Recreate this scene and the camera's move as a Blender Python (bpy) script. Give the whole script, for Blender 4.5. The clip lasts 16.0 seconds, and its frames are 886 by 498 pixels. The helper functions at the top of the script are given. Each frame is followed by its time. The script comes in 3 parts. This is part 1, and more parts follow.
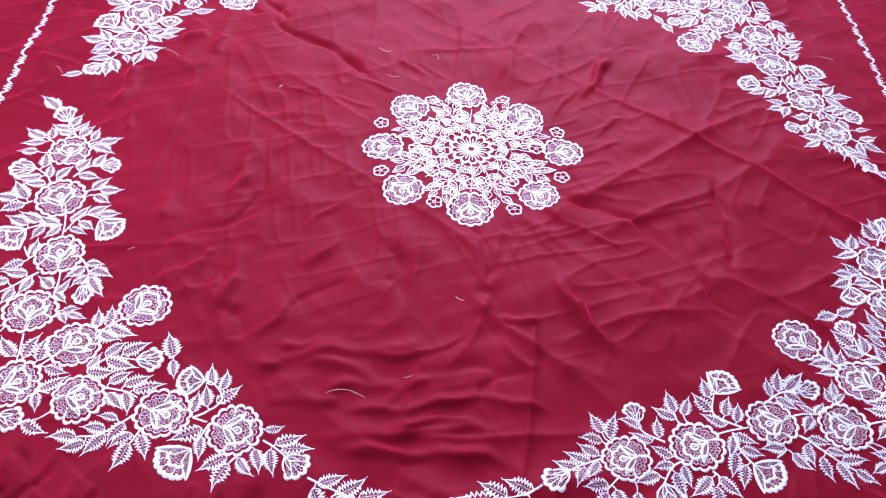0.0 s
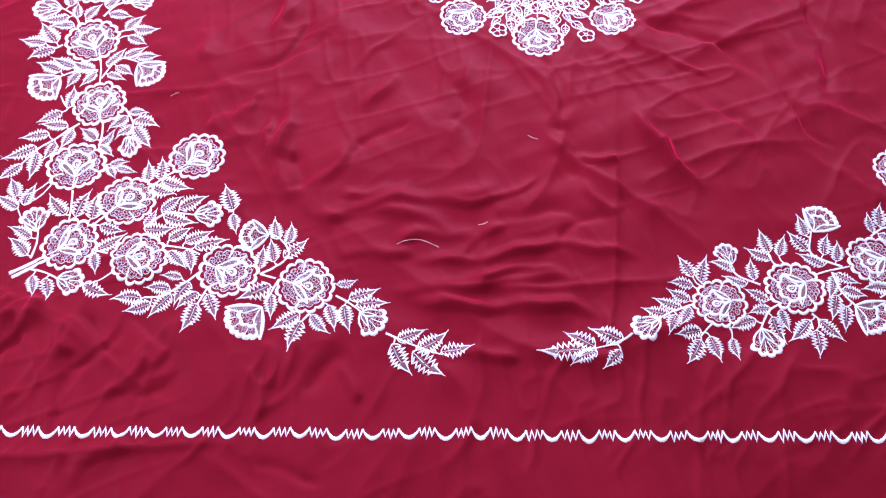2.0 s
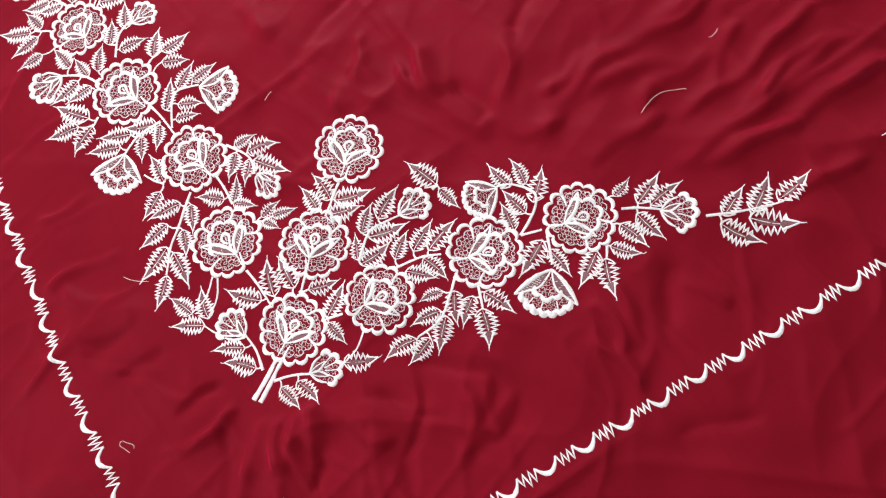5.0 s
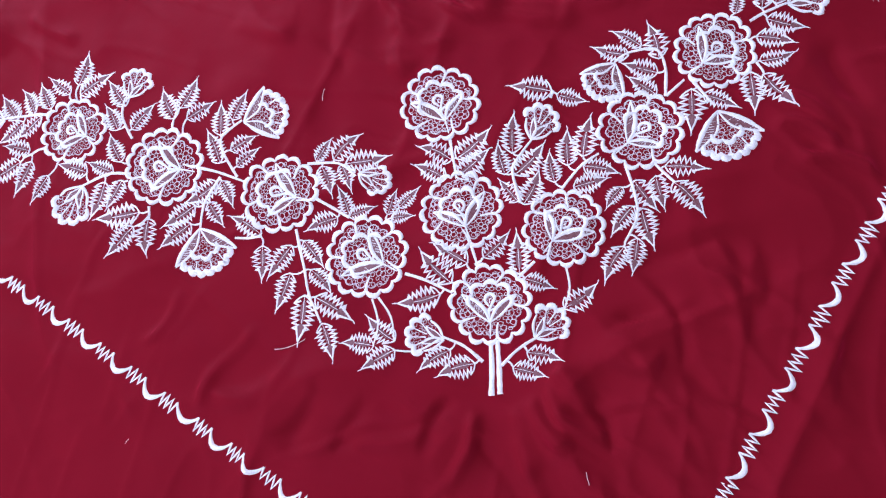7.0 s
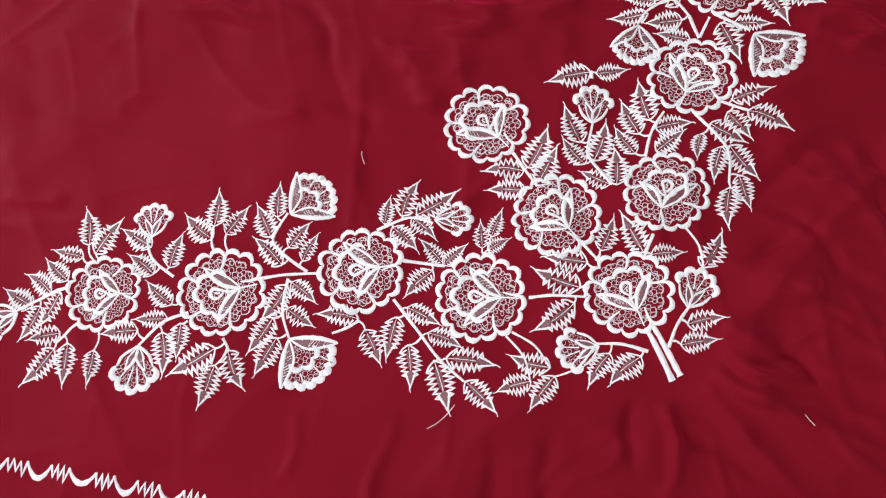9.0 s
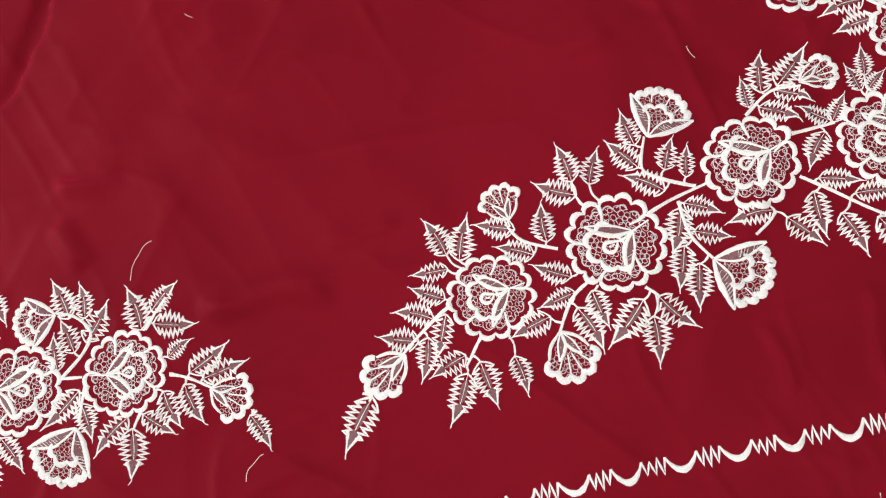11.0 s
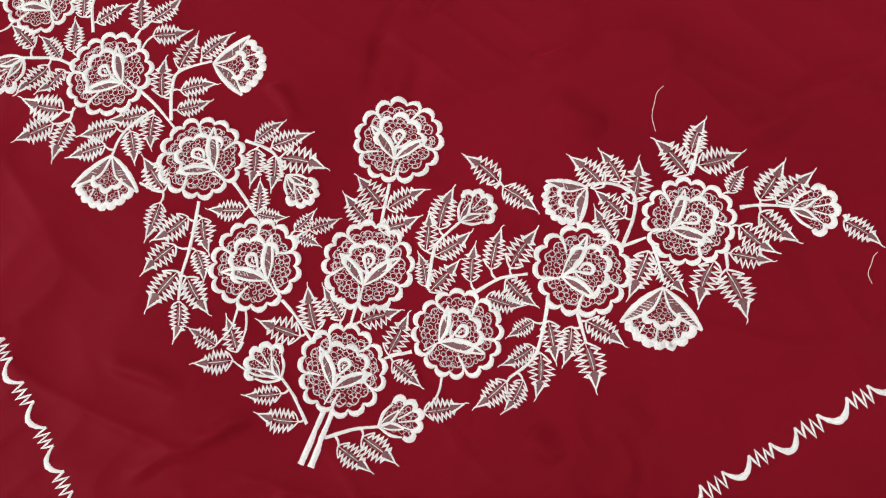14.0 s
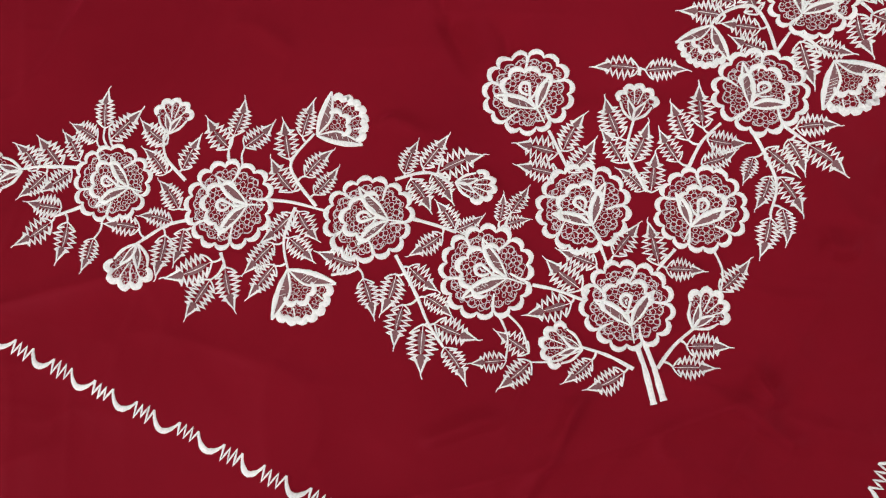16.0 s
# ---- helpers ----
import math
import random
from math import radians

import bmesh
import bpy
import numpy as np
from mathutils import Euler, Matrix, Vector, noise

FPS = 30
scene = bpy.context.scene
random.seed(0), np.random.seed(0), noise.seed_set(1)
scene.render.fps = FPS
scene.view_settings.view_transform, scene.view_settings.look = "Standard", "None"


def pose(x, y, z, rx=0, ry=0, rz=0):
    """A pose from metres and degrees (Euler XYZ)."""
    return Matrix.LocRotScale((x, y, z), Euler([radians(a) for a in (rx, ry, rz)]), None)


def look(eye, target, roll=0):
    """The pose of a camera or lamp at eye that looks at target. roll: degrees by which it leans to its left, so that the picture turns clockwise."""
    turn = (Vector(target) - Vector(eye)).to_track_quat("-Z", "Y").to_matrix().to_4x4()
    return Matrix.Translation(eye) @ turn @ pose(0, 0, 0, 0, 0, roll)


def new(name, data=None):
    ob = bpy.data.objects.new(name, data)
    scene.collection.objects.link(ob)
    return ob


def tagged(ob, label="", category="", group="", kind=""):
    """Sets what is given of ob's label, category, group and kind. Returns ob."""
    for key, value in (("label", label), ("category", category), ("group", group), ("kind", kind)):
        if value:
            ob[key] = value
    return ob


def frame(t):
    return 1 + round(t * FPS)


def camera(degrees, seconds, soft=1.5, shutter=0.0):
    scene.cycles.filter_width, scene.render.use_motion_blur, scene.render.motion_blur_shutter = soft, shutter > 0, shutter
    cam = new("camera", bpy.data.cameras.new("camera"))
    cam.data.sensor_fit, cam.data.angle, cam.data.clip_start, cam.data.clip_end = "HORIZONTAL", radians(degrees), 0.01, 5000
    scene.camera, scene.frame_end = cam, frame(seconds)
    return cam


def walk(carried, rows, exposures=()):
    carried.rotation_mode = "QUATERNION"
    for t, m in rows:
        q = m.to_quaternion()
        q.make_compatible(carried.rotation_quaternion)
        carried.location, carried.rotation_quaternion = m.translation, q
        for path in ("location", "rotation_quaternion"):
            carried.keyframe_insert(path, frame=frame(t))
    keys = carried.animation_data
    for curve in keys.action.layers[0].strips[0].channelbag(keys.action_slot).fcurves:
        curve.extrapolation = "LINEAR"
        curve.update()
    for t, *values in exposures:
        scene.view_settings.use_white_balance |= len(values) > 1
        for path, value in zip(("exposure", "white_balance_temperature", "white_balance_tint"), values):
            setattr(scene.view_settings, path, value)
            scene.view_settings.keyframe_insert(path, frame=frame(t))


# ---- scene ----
cam = camera(52.2, 16.0, soft=1.15)
EXPOSURES = [(0.0, 0.82, 5000, 34), (2.5, 0.92, 5000, 34), (3.1, 0.78, 5700, 20), (4.0, 0.58, 6200, 13), (4.7, 0.50, 6400, 12), (6.8, 0.26, 5150, 27), (7.2, 0.26, 5250, 25), (7.5, 0.20, 5900, 15), (8.2, 0.18, 5900, 15), (10.3, 0.12, 6600, 9), (12.0, 0.08, 6600, 9), (16.0, -0.17, 6500, 9)]
PATH = [
    (0, (-0.103, -1.624, 1.457), (-0.057, -0.294, -0.035), 4.0),
    (0.5, (-0.115, -1.62, 1.456), (-0.077, -0.301, -0.047), 4.3),
    (1, (-0.123, -1.615, 1.447), (-0.093, -0.315, -0.073), 4.2),
    (1.5, (-0.141, -1.597, 1.44), (-0.124, -0.38, -0.147), 3.5),
    (2, (-0.199, -1.525, 1.373), (-0.189, -0.504, -0.347), 1.0),
    (2.5, (-0.28, -1.397, 1.32), (-0.284, -0.532, -0.483), -2.0),
    (3, (-0.37, -1.341, 1.294), (-0.375, -0.533, -0.535), -3.4),
    (3.5, (-0.399, -1.263, 1.259), (-0.407, -0.497, -0.589), -6.9),
    (4, (-0.447, -1.198, 1.24), (-0.472, -0.478, -0.626), -17.2),
    (4.5, (-0.528, -1.158, 1.243), (-0.561, -0.475, -0.636), -25.9),
    (4.7, (-0.565, -1.15, 1.229), (-0.581, -0.483, -0.656), -27.8),
    (6.8, (-0.912, -0.927, 1.088), (-0.72, -0.386, -0.828), -37.7),
    (7, (-0.96, -0.917, 1.089), (-0.71, -0.393, -0.825), -34.0),
    (7.5, (-1.048, -0.875, 1.06), (-0.681, -0.362, -0.837), -27.7),
    (8, (-1.047, -0.824, 1.061), (-0.635, -0.37, -0.842), -25.4),
    (8.2, (-1.062, -0.785, 1.052), (-0.613, -0.36, -0.85), -23.2),
    (10.3, (-1.157, -0.388, 1.0), (-0.587, -0.238, -0.911), -25.8),
    (10.5, (-1.15, -0.32, 0.986), (-0.601, -0.176, -0.932), -27.0),
    (11, (-1.134, -0.103, 0.985), (-0.603, 0.032, -0.939), -29.3),
    (11.5, (-1.124, 0.117, 0.992), (-0.624, 0.257, -0.939), -33.5),
    (12, (-1.128, 0.299, 1.013), (-0.593, 0.443, -0.909), -32.7),
    (12.5, (-1.075, 0.399, 1.002), (-0.553, 0.552, -0.923), -33.7),
    (13, (-1.055, 0.511, 0.967), (-0.533, 0.625, -0.96), -30.7),
    (13.5, (-1.044, 0.565, 0.967), (-0.522, 0.619, -0.963), -28.4),
    (14, (-1.044, 0.626, 0.972), (-0.537, 0.582, -0.963), -25.8),
    (14.5, (-1.023, 0.697, 0.993), (-0.566, 0.582, -0.951), -25.9),
    (15, (-0.953, 0.79, 0.983), (-0.529, 0.611, -0.963), -26.6),
    (15.5, (-0.901, 0.847, 0.985), (-0.521, 0.65, -0.969), -31.7),
    (16, (-0.819, 0.923, 0.99), (-0.461, 0.663, -0.961), -29.9),
]
walk(cam, [(t, look(eye, target, roll)) for t, eye, target, roll in PATH], EXPOSURES)

# ---- light: unseen sources added to a closed room: two windows, an overhead lamp ----
world = bpy.data.worlds.new("sky")
scene.world = world
world.use_nodes = True
wn = world.node_tree
sky = wn.nodes.new("ShaderNodeTexSky")
sky.sky_type, sky.sun_disc = "NISHITA", False
sky.sun_elevation, sky.sun_rotation = radians(38), radians(150)
wn.nodes["Background"].inputs[1].default_value = 0.12
wn.links.new(sky.outputs[0], wn.nodes["Background"].inputs[0])


def area_lamp(name, m, w, h, watts, color):
    lamp = bpy.data.lights.new(name, "AREA")
    lamp.shape, lamp.size, lamp.size_y, lamp.energy, lamp.color = "RECTANGLE", w, h, watts, color
    ob = new(name, lamp)
    ob.matrix_world = m
    return ob


# north window is unseen, assumed from the sheen towards the far side
area_lamp("assumed_window_light", pose(0.3, 2.93, 1.65, -90, 0, 0), 2.5, 1.35, 78, (1.0, 0.98, 0.97))
# side window is added and unseen; its low light brings out the folds
area_lamp("added_side_light", pose(-2.66, -0.5, 1.6, 0, -90, 0), 1.15, 1.7, 34, (1.0, 0.98, 0.97))
# overhead lamp is added and unseen; it brightens the middle of the sheet
area_lamp("added_overhead_light", pose(-0.45, 0.0, 2.35), 0.6, 0.6, 24, (1.0, 0.97, 0.94))


# ---- materials ----
def mat(name, rough=0.6):
    m = bpy.data.materials.new(name)
    m.use_nodes = True
    return m, m.node_tree, m.node_tree.nodes["Principled BSDF"]


def node(t, kind, **vals):
    n = t.nodes.new(kind)
    for k, v in vals.items():
        n.inputs[k].default_value = v
    return n


def mixed(t, fac, a, b):
    n = t.nodes.new("ShaderNodeMix")
    n.data_type = "RGBA"
    n.inputs[6].default_value, n.inputs[7].default_value = (*a, 1), (*b, 1)
    t.links.new(fac, n.inputs[0])
    return n.outputs[2]


def cloth_material():
    m, t, b = mat("crimson_cotton_satin")
    co = t.nodes.new("ShaderNodeTexCoord").outputs["Object"]
    big = node(t, "ShaderNodeTexNoise", Scale=3.2, Detail=4.0, Roughness=0.6)
    t.links.new(co, big.inputs["Vector"])
    ramp = t.nodes.new("ShaderNodeMapRange")
    ramp.inputs[1].default_value, ramp.inputs[2].default_value = 0.3, 0.7
    t.links.new(big.outputs["Fac"], ramp.inputs[0])
    col = mixed(t, ramp.outputs[0], (0.146, 0.0046, 0.0100), (0.178, 0.0058, 0.0126))
    t.links.new(col, b.inputs["Base Color"])
    # thread slubs, then the weave
    slub = node(t, "ShaderNodeTexNoise", Scale=1.0, Detail=3.0)
    mp = t.nodes.new("ShaderNodeMapping")
    mp.inputs["Scale"].default_value = (60, 700, 60)
    t.links.new(co, mp.inputs[0])
    t.links.new(mp.outputs[0], slub.inputs["Vector"])
    weave = node(t, "ShaderNodeTexNoise", Scale=1500.0, Detail=1.0)
    t.links.new(co, weave.inputs["Vector"])
    soft = node(t, "ShaderNodeTexNoise", Scale=38.0, Detail=3.0, Roughness=0.55)
    t.links.new(co, soft.inputs["Vector"])
    b1 = node(t, "ShaderNodeBump", Strength=0.25, Distance=0.0003)
    b2 = node(t, "ShaderNodeBump", Strength=0.35, Distance=0.0015)
    t.links.new(slub.outputs["Fac"], b1.inputs["Height"])
    t.links.new(soft.outputs["Fac"], b2.inputs["Height"])
    t.links.new(b1.outputs[0], b2.inputs["Normal"])
    t.links.new(b2.outputs[0], b.inputs["Normal"])
    rr = t.nodes.new("ShaderNodeMapRange")
    rr.inputs[3].default_value, rr.inputs[4].default_value = 0.50, 0.60
    t.links.new(big.outputs["Fac"], rr.inputs[0])
    t.links.new(rr.outputs[0], b.inputs["Roughness"])
    b.inputs["Specular IOR Level"].default_value = 0.12
    b.inputs["Specular Tint"].default_value = (1.0, 0.06, 0.22, 1)
    b.inputs["Sheen Weight"].default_value = 1.0
    b.inputs["Sheen Roughness"].default_value = 0.4
    b.inputs["Sheen Tint"].default_value = (1.0, 0.02, 0.12, 1)
    return m


def thread_material(name, lo, hi, scale=900.0):
    m, t, b = mat(name)
    co = t.nodes.new("ShaderNodeTexCoord").outputs["Object"]
    info = t.nodes.new("ShaderNodeObjectInfo")
    n1 = node(t, "ShaderNodeTexNoise", Scale=scale, Detail=2.0)
    n2 = node(t, "ShaderNodeTexNoise", Scale=520.0, Detail=3.0, Roughness=0.7)
    t.links.new(co, n1.inputs["Vector"])
    t.links.new(co, n2.inputs["Vector"])
    add = t.nodes.new("ShaderNodeMath")
    add.operation = "MULTIPLY_ADD"
    add.inputs[1].default_value = 0.15
    t.links.new(info.outputs["Random"], add.inputs[0])
    t.links.new(n2.outputs["Fac"], add.inputs[2])
    spread = t.nodes.new("ShaderNodeMapRange")
    spread.inputs[1].default_value, spread.inputs[2].default_value = 0.32, 0.62
    t.links.new(add.outputs[0], spread.inputs[0])
    t.links.new(mixed(t, spread.outputs[0], lo, hi), b.inputs["Base Color"])
    bump = node(t, "ShaderNodeBump", Strength=0.6, Distance=0.0006)
    t.links.new(n1.outputs["Fac"], bump.inputs["Height"])
    t.links.new(bump.outputs[0], b.inputs["Normal"])
    b.inputs["Roughness"].default_value = 0.55
    b.inputs["Sheen Weight"].default_value = 0.15
    return m


def plain_material(name, lo, hi, rough, scale=6.0):
    m, t, b = mat(name)
    co = t.nodes.new("ShaderNodeTexCoord").outputs["Object"]
    n = node(t, "ShaderNodeTexNoise", Scale=scale, Detail=5.0)
    t.links.new(co, n.inputs["Vector"])
    t.links.new(mixed(t, n.outputs["Fac"], lo, hi), b.inputs["Base Color"])
    bump = node(t, "ShaderNodeBump", Strength=0.15, Distance=0.002)
    t.links.new(n.outputs["Fac"], bump.inputs["Height"])
    t.links.new(bump.outputs[0], b.inputs["Normal"])
    b.inputs["Roughness"].default_value = rough
    return m


CLOTH = cloth_material()
SATIN = thread_material("white_satin_stitch", (0.64, 0.65, 0.65), (0.86, 0.87, 0.86))
SHEER = thread_material("open_grey_thread_hatching", (0.10, 0.007, 0.014), (0.19, 0.075, 0.085), 500.0)
NET = thread_material("thin_white_thread", (0.46, 0.42, 0.43), (0.62, 0.58, 0.59))
LOOSE = thread_material("loose_cream_thread", (0.72, 0.58, 0.52), (0.82, 0.70, 0.62))
# mid tone makes the unseen walls bounce less light onto the cloth
WALL = plain_material("low_bounce_wall_grey", (0.36, 0.34, 0.31), (0.42, 0.40, 0.37), 0.8)
FLOOR = plain_material("grey_stone_floor", (0.24, 0.23, 0.22), (0.32, 0.31, 0.29), 0.5)
# emission for the panel of the added, unseen ceiling lamp
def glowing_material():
    m, t, b = mat("added_lamp_glow")
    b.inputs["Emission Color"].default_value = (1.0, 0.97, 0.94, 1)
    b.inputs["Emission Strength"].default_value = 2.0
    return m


ADDED_GLOW = glowing_material()
# unseen ceiling, kept grey to weaken the fill from above
CEIL = plain_material("low_bounce_ceiling_grey", (0.40, 0.40, 0.39), (0.45, 0.45, 0.44), 0.85)


# ---- closed plain room, unseen and added; wall and ceiling greys limit bounced light ----
def block(name, x0, y0, z0, x1, y1, z1, material):
    bm = bmesh.new()
    bmesh.ops.create_cube(bm, size=1.0)
    for v in bm.verts:
        v.co = ((x0 + x1) / 2 + v.co.x * (x1 - x0), (y0 + y1) / 2 + v.co.y * (y1 - y0), (z0 + z1) / 2 + v.co.z * (z1 - z0))
    me = bpy.data.meshes.new(name)
    bm.to_mesh(me)
    bm.free()
    me.materials.append(material)
    return new(name, me)


def joined(name, boxes, material):
    bm = bmesh.new()
    for x0, y0, z0, x1, y1, z1 in boxes:
        for v in bmesh.ops.create_cube(bm, size=1.0)["verts"]:
            v.co = ((x0 + x1) / 2 + v.co.x * (x1 - x0), (y0 + y1) / 2 + v.co.y * (y1 - y0), (z0 + z1) / 2 + v.co.z * (z1 - z0))
    me = bpy.data.meshes.new(name)
    bm.to_mesh(me)
    bm.free()
    me.materials.append(material)
    return new(name, me)


FZ = -0.045
tagged(block("floor", -2.7, -2.9, FZ - 0.2, 2.7, 3.0, FZ, FLOOR), "plain grey stone floor under the spread sheet", "floor", kind="structure")
tagged(block("ceiling", -2.9, -3.1, 2.45, 2.9, 3.2, 2.6, CEIL), "plain pale grey painted ceiling, unseen, toned to limit bounce", "ceiling", kind="structure")
tagged(joined("wall_north", [(-2.7, 3.0, FZ, -1.0, 3.2, 2.45), (1.6, 3.0, FZ, 2.7, 3.2, 2.45), (-1.0, 3.0, FZ, 1.6, 3.2, 0.95), (-1.0, 3.0, 2.35, 1.6, 3.2, 2.45)], WALL), "plain pale wall, unseen, with an assumed wide window opening", "wall", kind="structure")
# the opening here is added to go with the side light
tagged(joined("wall_west", [(-2.9, -3.1, FZ, -2.7, -1.4, 2.45), (-2.9, 0.4, FZ, -2.7, 3.2, 2.45), (-2.9, -1.4, FZ, -2.7, 0.4, 1.0), (-2.9, -1.4, 2.2, -2.7, 0.4, 2.45)], WALL), "plain pale wall, unseen, with an added window opening", "wall", kind="structure")
tagged(block("wall_south", -2.7, -3.1, FZ, 2.7, -2.9, 2.45, WALL), "plain pale painted wall, unseen, toned to limit bounce", "wall", kind="structure")
tagged(block("wall_east", 2.7, -3.1, FZ, 2.9, 3.2, 2.45, WALL), "plain pale painted wall, unseen, toned to limit bounce", "wall", kind="structure")

# a plain square ceiling lamp, added; unseen, assumed from brightness falling off outwards
added_lamp = new("added_ceiling_lamp")
tagged(added_lamp, "flat square pale grey ceiling lamp, unseen, added for overhead light", "lamp")
added_lamp.location = (-0.45, 0.0, 2.45)
for nm, x0, y0, z0, x1, y1, z1 in (("added_lamp_frame", -0.4, -0.4, 2.635, 0.4, 0.4, 2.70), ("added_diffuser", -0.37, -0.37, 2.615, 0.37, 0.37, 2.635)):
    ob = block(nm, x0 + 0.1, y0 + 0.15, z0 - 0.25, x1 + 0.1, y1 + 0.15, z1 - 0.25, ADDED_GLOW if nm == "added_diffuser" else CEIL)
    ob.parent = added_lamp
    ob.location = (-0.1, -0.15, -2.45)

# ---- long soft folds in the cloth: from, to, width, height, bend ----
FOLDS_MIDDLE = [(-0.54, 0.49, -0.25, 0.27, 0.018, -0.0047, 0), (0.21, -0.13, 0.47, -0.32, 0.022, -0.0044, 0.015), (0.47, -0.32, 0.56, -0.48, 0.014, -0.0038, -0.01), (-0.5, -0.0, -0.55, -0.21, 0.028, 0.0042, 0), (-0.46, -0.09, -0.53, -0.26, 0.018, -0.0024, 0.015), (-0.48, -0.42, -0.5, -0.52, 0.028, 0.0042, 0), (-0.37, -0.51, -0.25, -0.42, 0.018, -0.0026, 0), (0.02, -0.49, 0.06, -0.56, 0.028, -0.0024, -0.01), (0.06, -0.56, 0.12, -0.64, 0.014, 0.0038, -0.01), (0.17, -0.39, 0.27, -0.58, 0.022, 0.0063, 0.01), (-0.18, -0.41, -0.12, -0.48, 0.028, -0.0021, 0.015), (-0.4, -0.65, -0.08, -0.58, 0.028, 0.005, 0.015), (-0.38, -0.6, -0.28, -0.58, 0.018, 0.0029, -0.01)]
FOLDS_HEM = [(-0.15, -0.77, 0.01, -0.75, 0.014, 0.0042, 0.015), (-0.24, -0.74, 0.16, -0.71, 0.018, 0.005, 0.015), (-0.29, -0.81, 0.05, -0.77, 0.022, 0.0046, 0.015), (0.01, -0.7, 0.14, -0.63, 0.022, -0.0026, 0.015), (0.28, 0.22, 0.38, 0.38, 0.018, 0.0038, -0.01), (0.0, -0.25, 0.05, -0.42, 0.022, -0.0029, 0), (0.59, -0.04, 0.58, -0.39, 0.022, -0.0032, -0.01), (-0.66, -0.35, -0.41, -0.21, 0.018, -0.0026, 0.01), (-0.28, -0.29, -0.34, -0.41, 0.022, 0.0029, -0.01), (0.33, -0.36, 0.43, -0.55, 0.028, -0.0024, 0.015), (-0.52, -0.41, -0.48, -0.62, 0.014, 0.0042, -0.01), (-0.58, -0.38, -0.56, -0.49, 0.028, 0.0038, -0.01), (-0.37, -0.48, -0.49, -0.61, 0.022, 0.0034, 0.015)]
FOLDS_STEM = [(-0.2, -0.61, -0.01, -0.56, 0.014, 0.0042, -0.01), (-0.11, -0.64, 0.07, -0.64, 0.028, -0.0026, 0.01), (0.02, -0.43, 0.06, -0.51, 0.022, -0.0029, 0), (0.06, -0.51, 0.14, -0.52, 0.014, 0.0034, -0.01), (0.23, -0.44, 0.28, -0.59, 0.014, 0.005, -0.01), (-0.17, -0.72, -0.08, -0.65, 0.018, 0.0034, 0.01), (-0.38, -0.72, -0.24, -0.72, 0.022, 0.0034, -0.01), (-0.27, -0.82, 0.09, -0.84, 0.022, 0.0067, 0.01), (-0.2, -0.92, -0.06, -0.92, 0.018, 0.0042, 0.015), (-0.16, -0.32, -0.15, -0.42, 0.028, -0.0024, 0.015), (-0.89, -0.86, -0.92, -0.93, 0.014, -0.0029, 0.01), (-0.8, -0.9, -0.82, -1.04, 0.028, -0.0032, 0), (-0.69, -0.9, -0.74, -0.99, 0.022, 0.0042, 0.01)]
FOLDS_CORNER = [(-0.62, -0.92, -0.68, -1.0, 0.022, -0.0029, 0.01), (-0.5, -0.93, -0.48, -1.03, 0.014, 0.0038, 0.01), (-0.36, -0.93, -0.34, -1.0, 0.014, 0.0034, 0), (-0.48, -1.09, -0.38, -1.14, 0.014, -0.0026, 0.01), (-0.77, -1.13, -0.67, -1.07, 0.028, 0.0038, 0.01), (0.04, -0.9, 0.16, -0.97, 0.022, -0.0026, 0.015), (-0.97, -0.72, -1.05, -0.74, 0.014, -0.0032, -0.01), (-0.97, -0.75, -1.05, -0.78, 0.014, 0.0042, 0.01), (-0.94, -0.79, -1.0, -0.86, 0.028, 0.005, 0.01), (-0.92, -0.8, -0.95, -0.88, 0.018, 0.005, 0), (-0.88, -0.81, -0.89, -0.88, 0.022, 0.0042, 0.01), (-0.83, -0.85, -0.8, -0.92, 0.022, 0.0042, -0.01), (-0.79, -0.84, -0.73, -0.94, 0.014, -0.0032, 0)]
FOLDS_SIDE = [(-0.73, -0.84, -0.64, -0.92, 0.022, -0.0029, 0), (-1.04, -0.52, -1.13, -0.46, 0.022, 0.0034, 0.01), (-1.03, -0.56, -1.13, -0.56, 0.018, -0.0026, 0.015), (-1.03, -0.33, -1.12, -0.34, 0.014, 0.0029, 0.01), (-1.02, -0.62, -1.1, -0.64, 0.022, -0.0026, 0), (-0.6, -0.4, -0.63, -0.46, 0.028, 0.0029, -0.01), (-0.65, -0.29, -0.67, -0.38, 0.022, -0.0018, 0), (-0.7, -0.19, -0.67, -0.29, 0.028, 0.0025, 0), (-0.43, -0.88, -0.46, -0.98, 0.014, 0.0034, 0), (-0.46, -0.5, -0.45, -0.6, 0.022, -0.0032, 0), (-0.45, -0.6, -0.37, -0.66, 0.022, 0.0034, -0.01), (-0.31, -0.43, -0.36, -0.48, 0.022, -0.0026, 0), (-0.33, -0.64, -0.17, -0.66, 0.028, 0.0042, 0.01)]
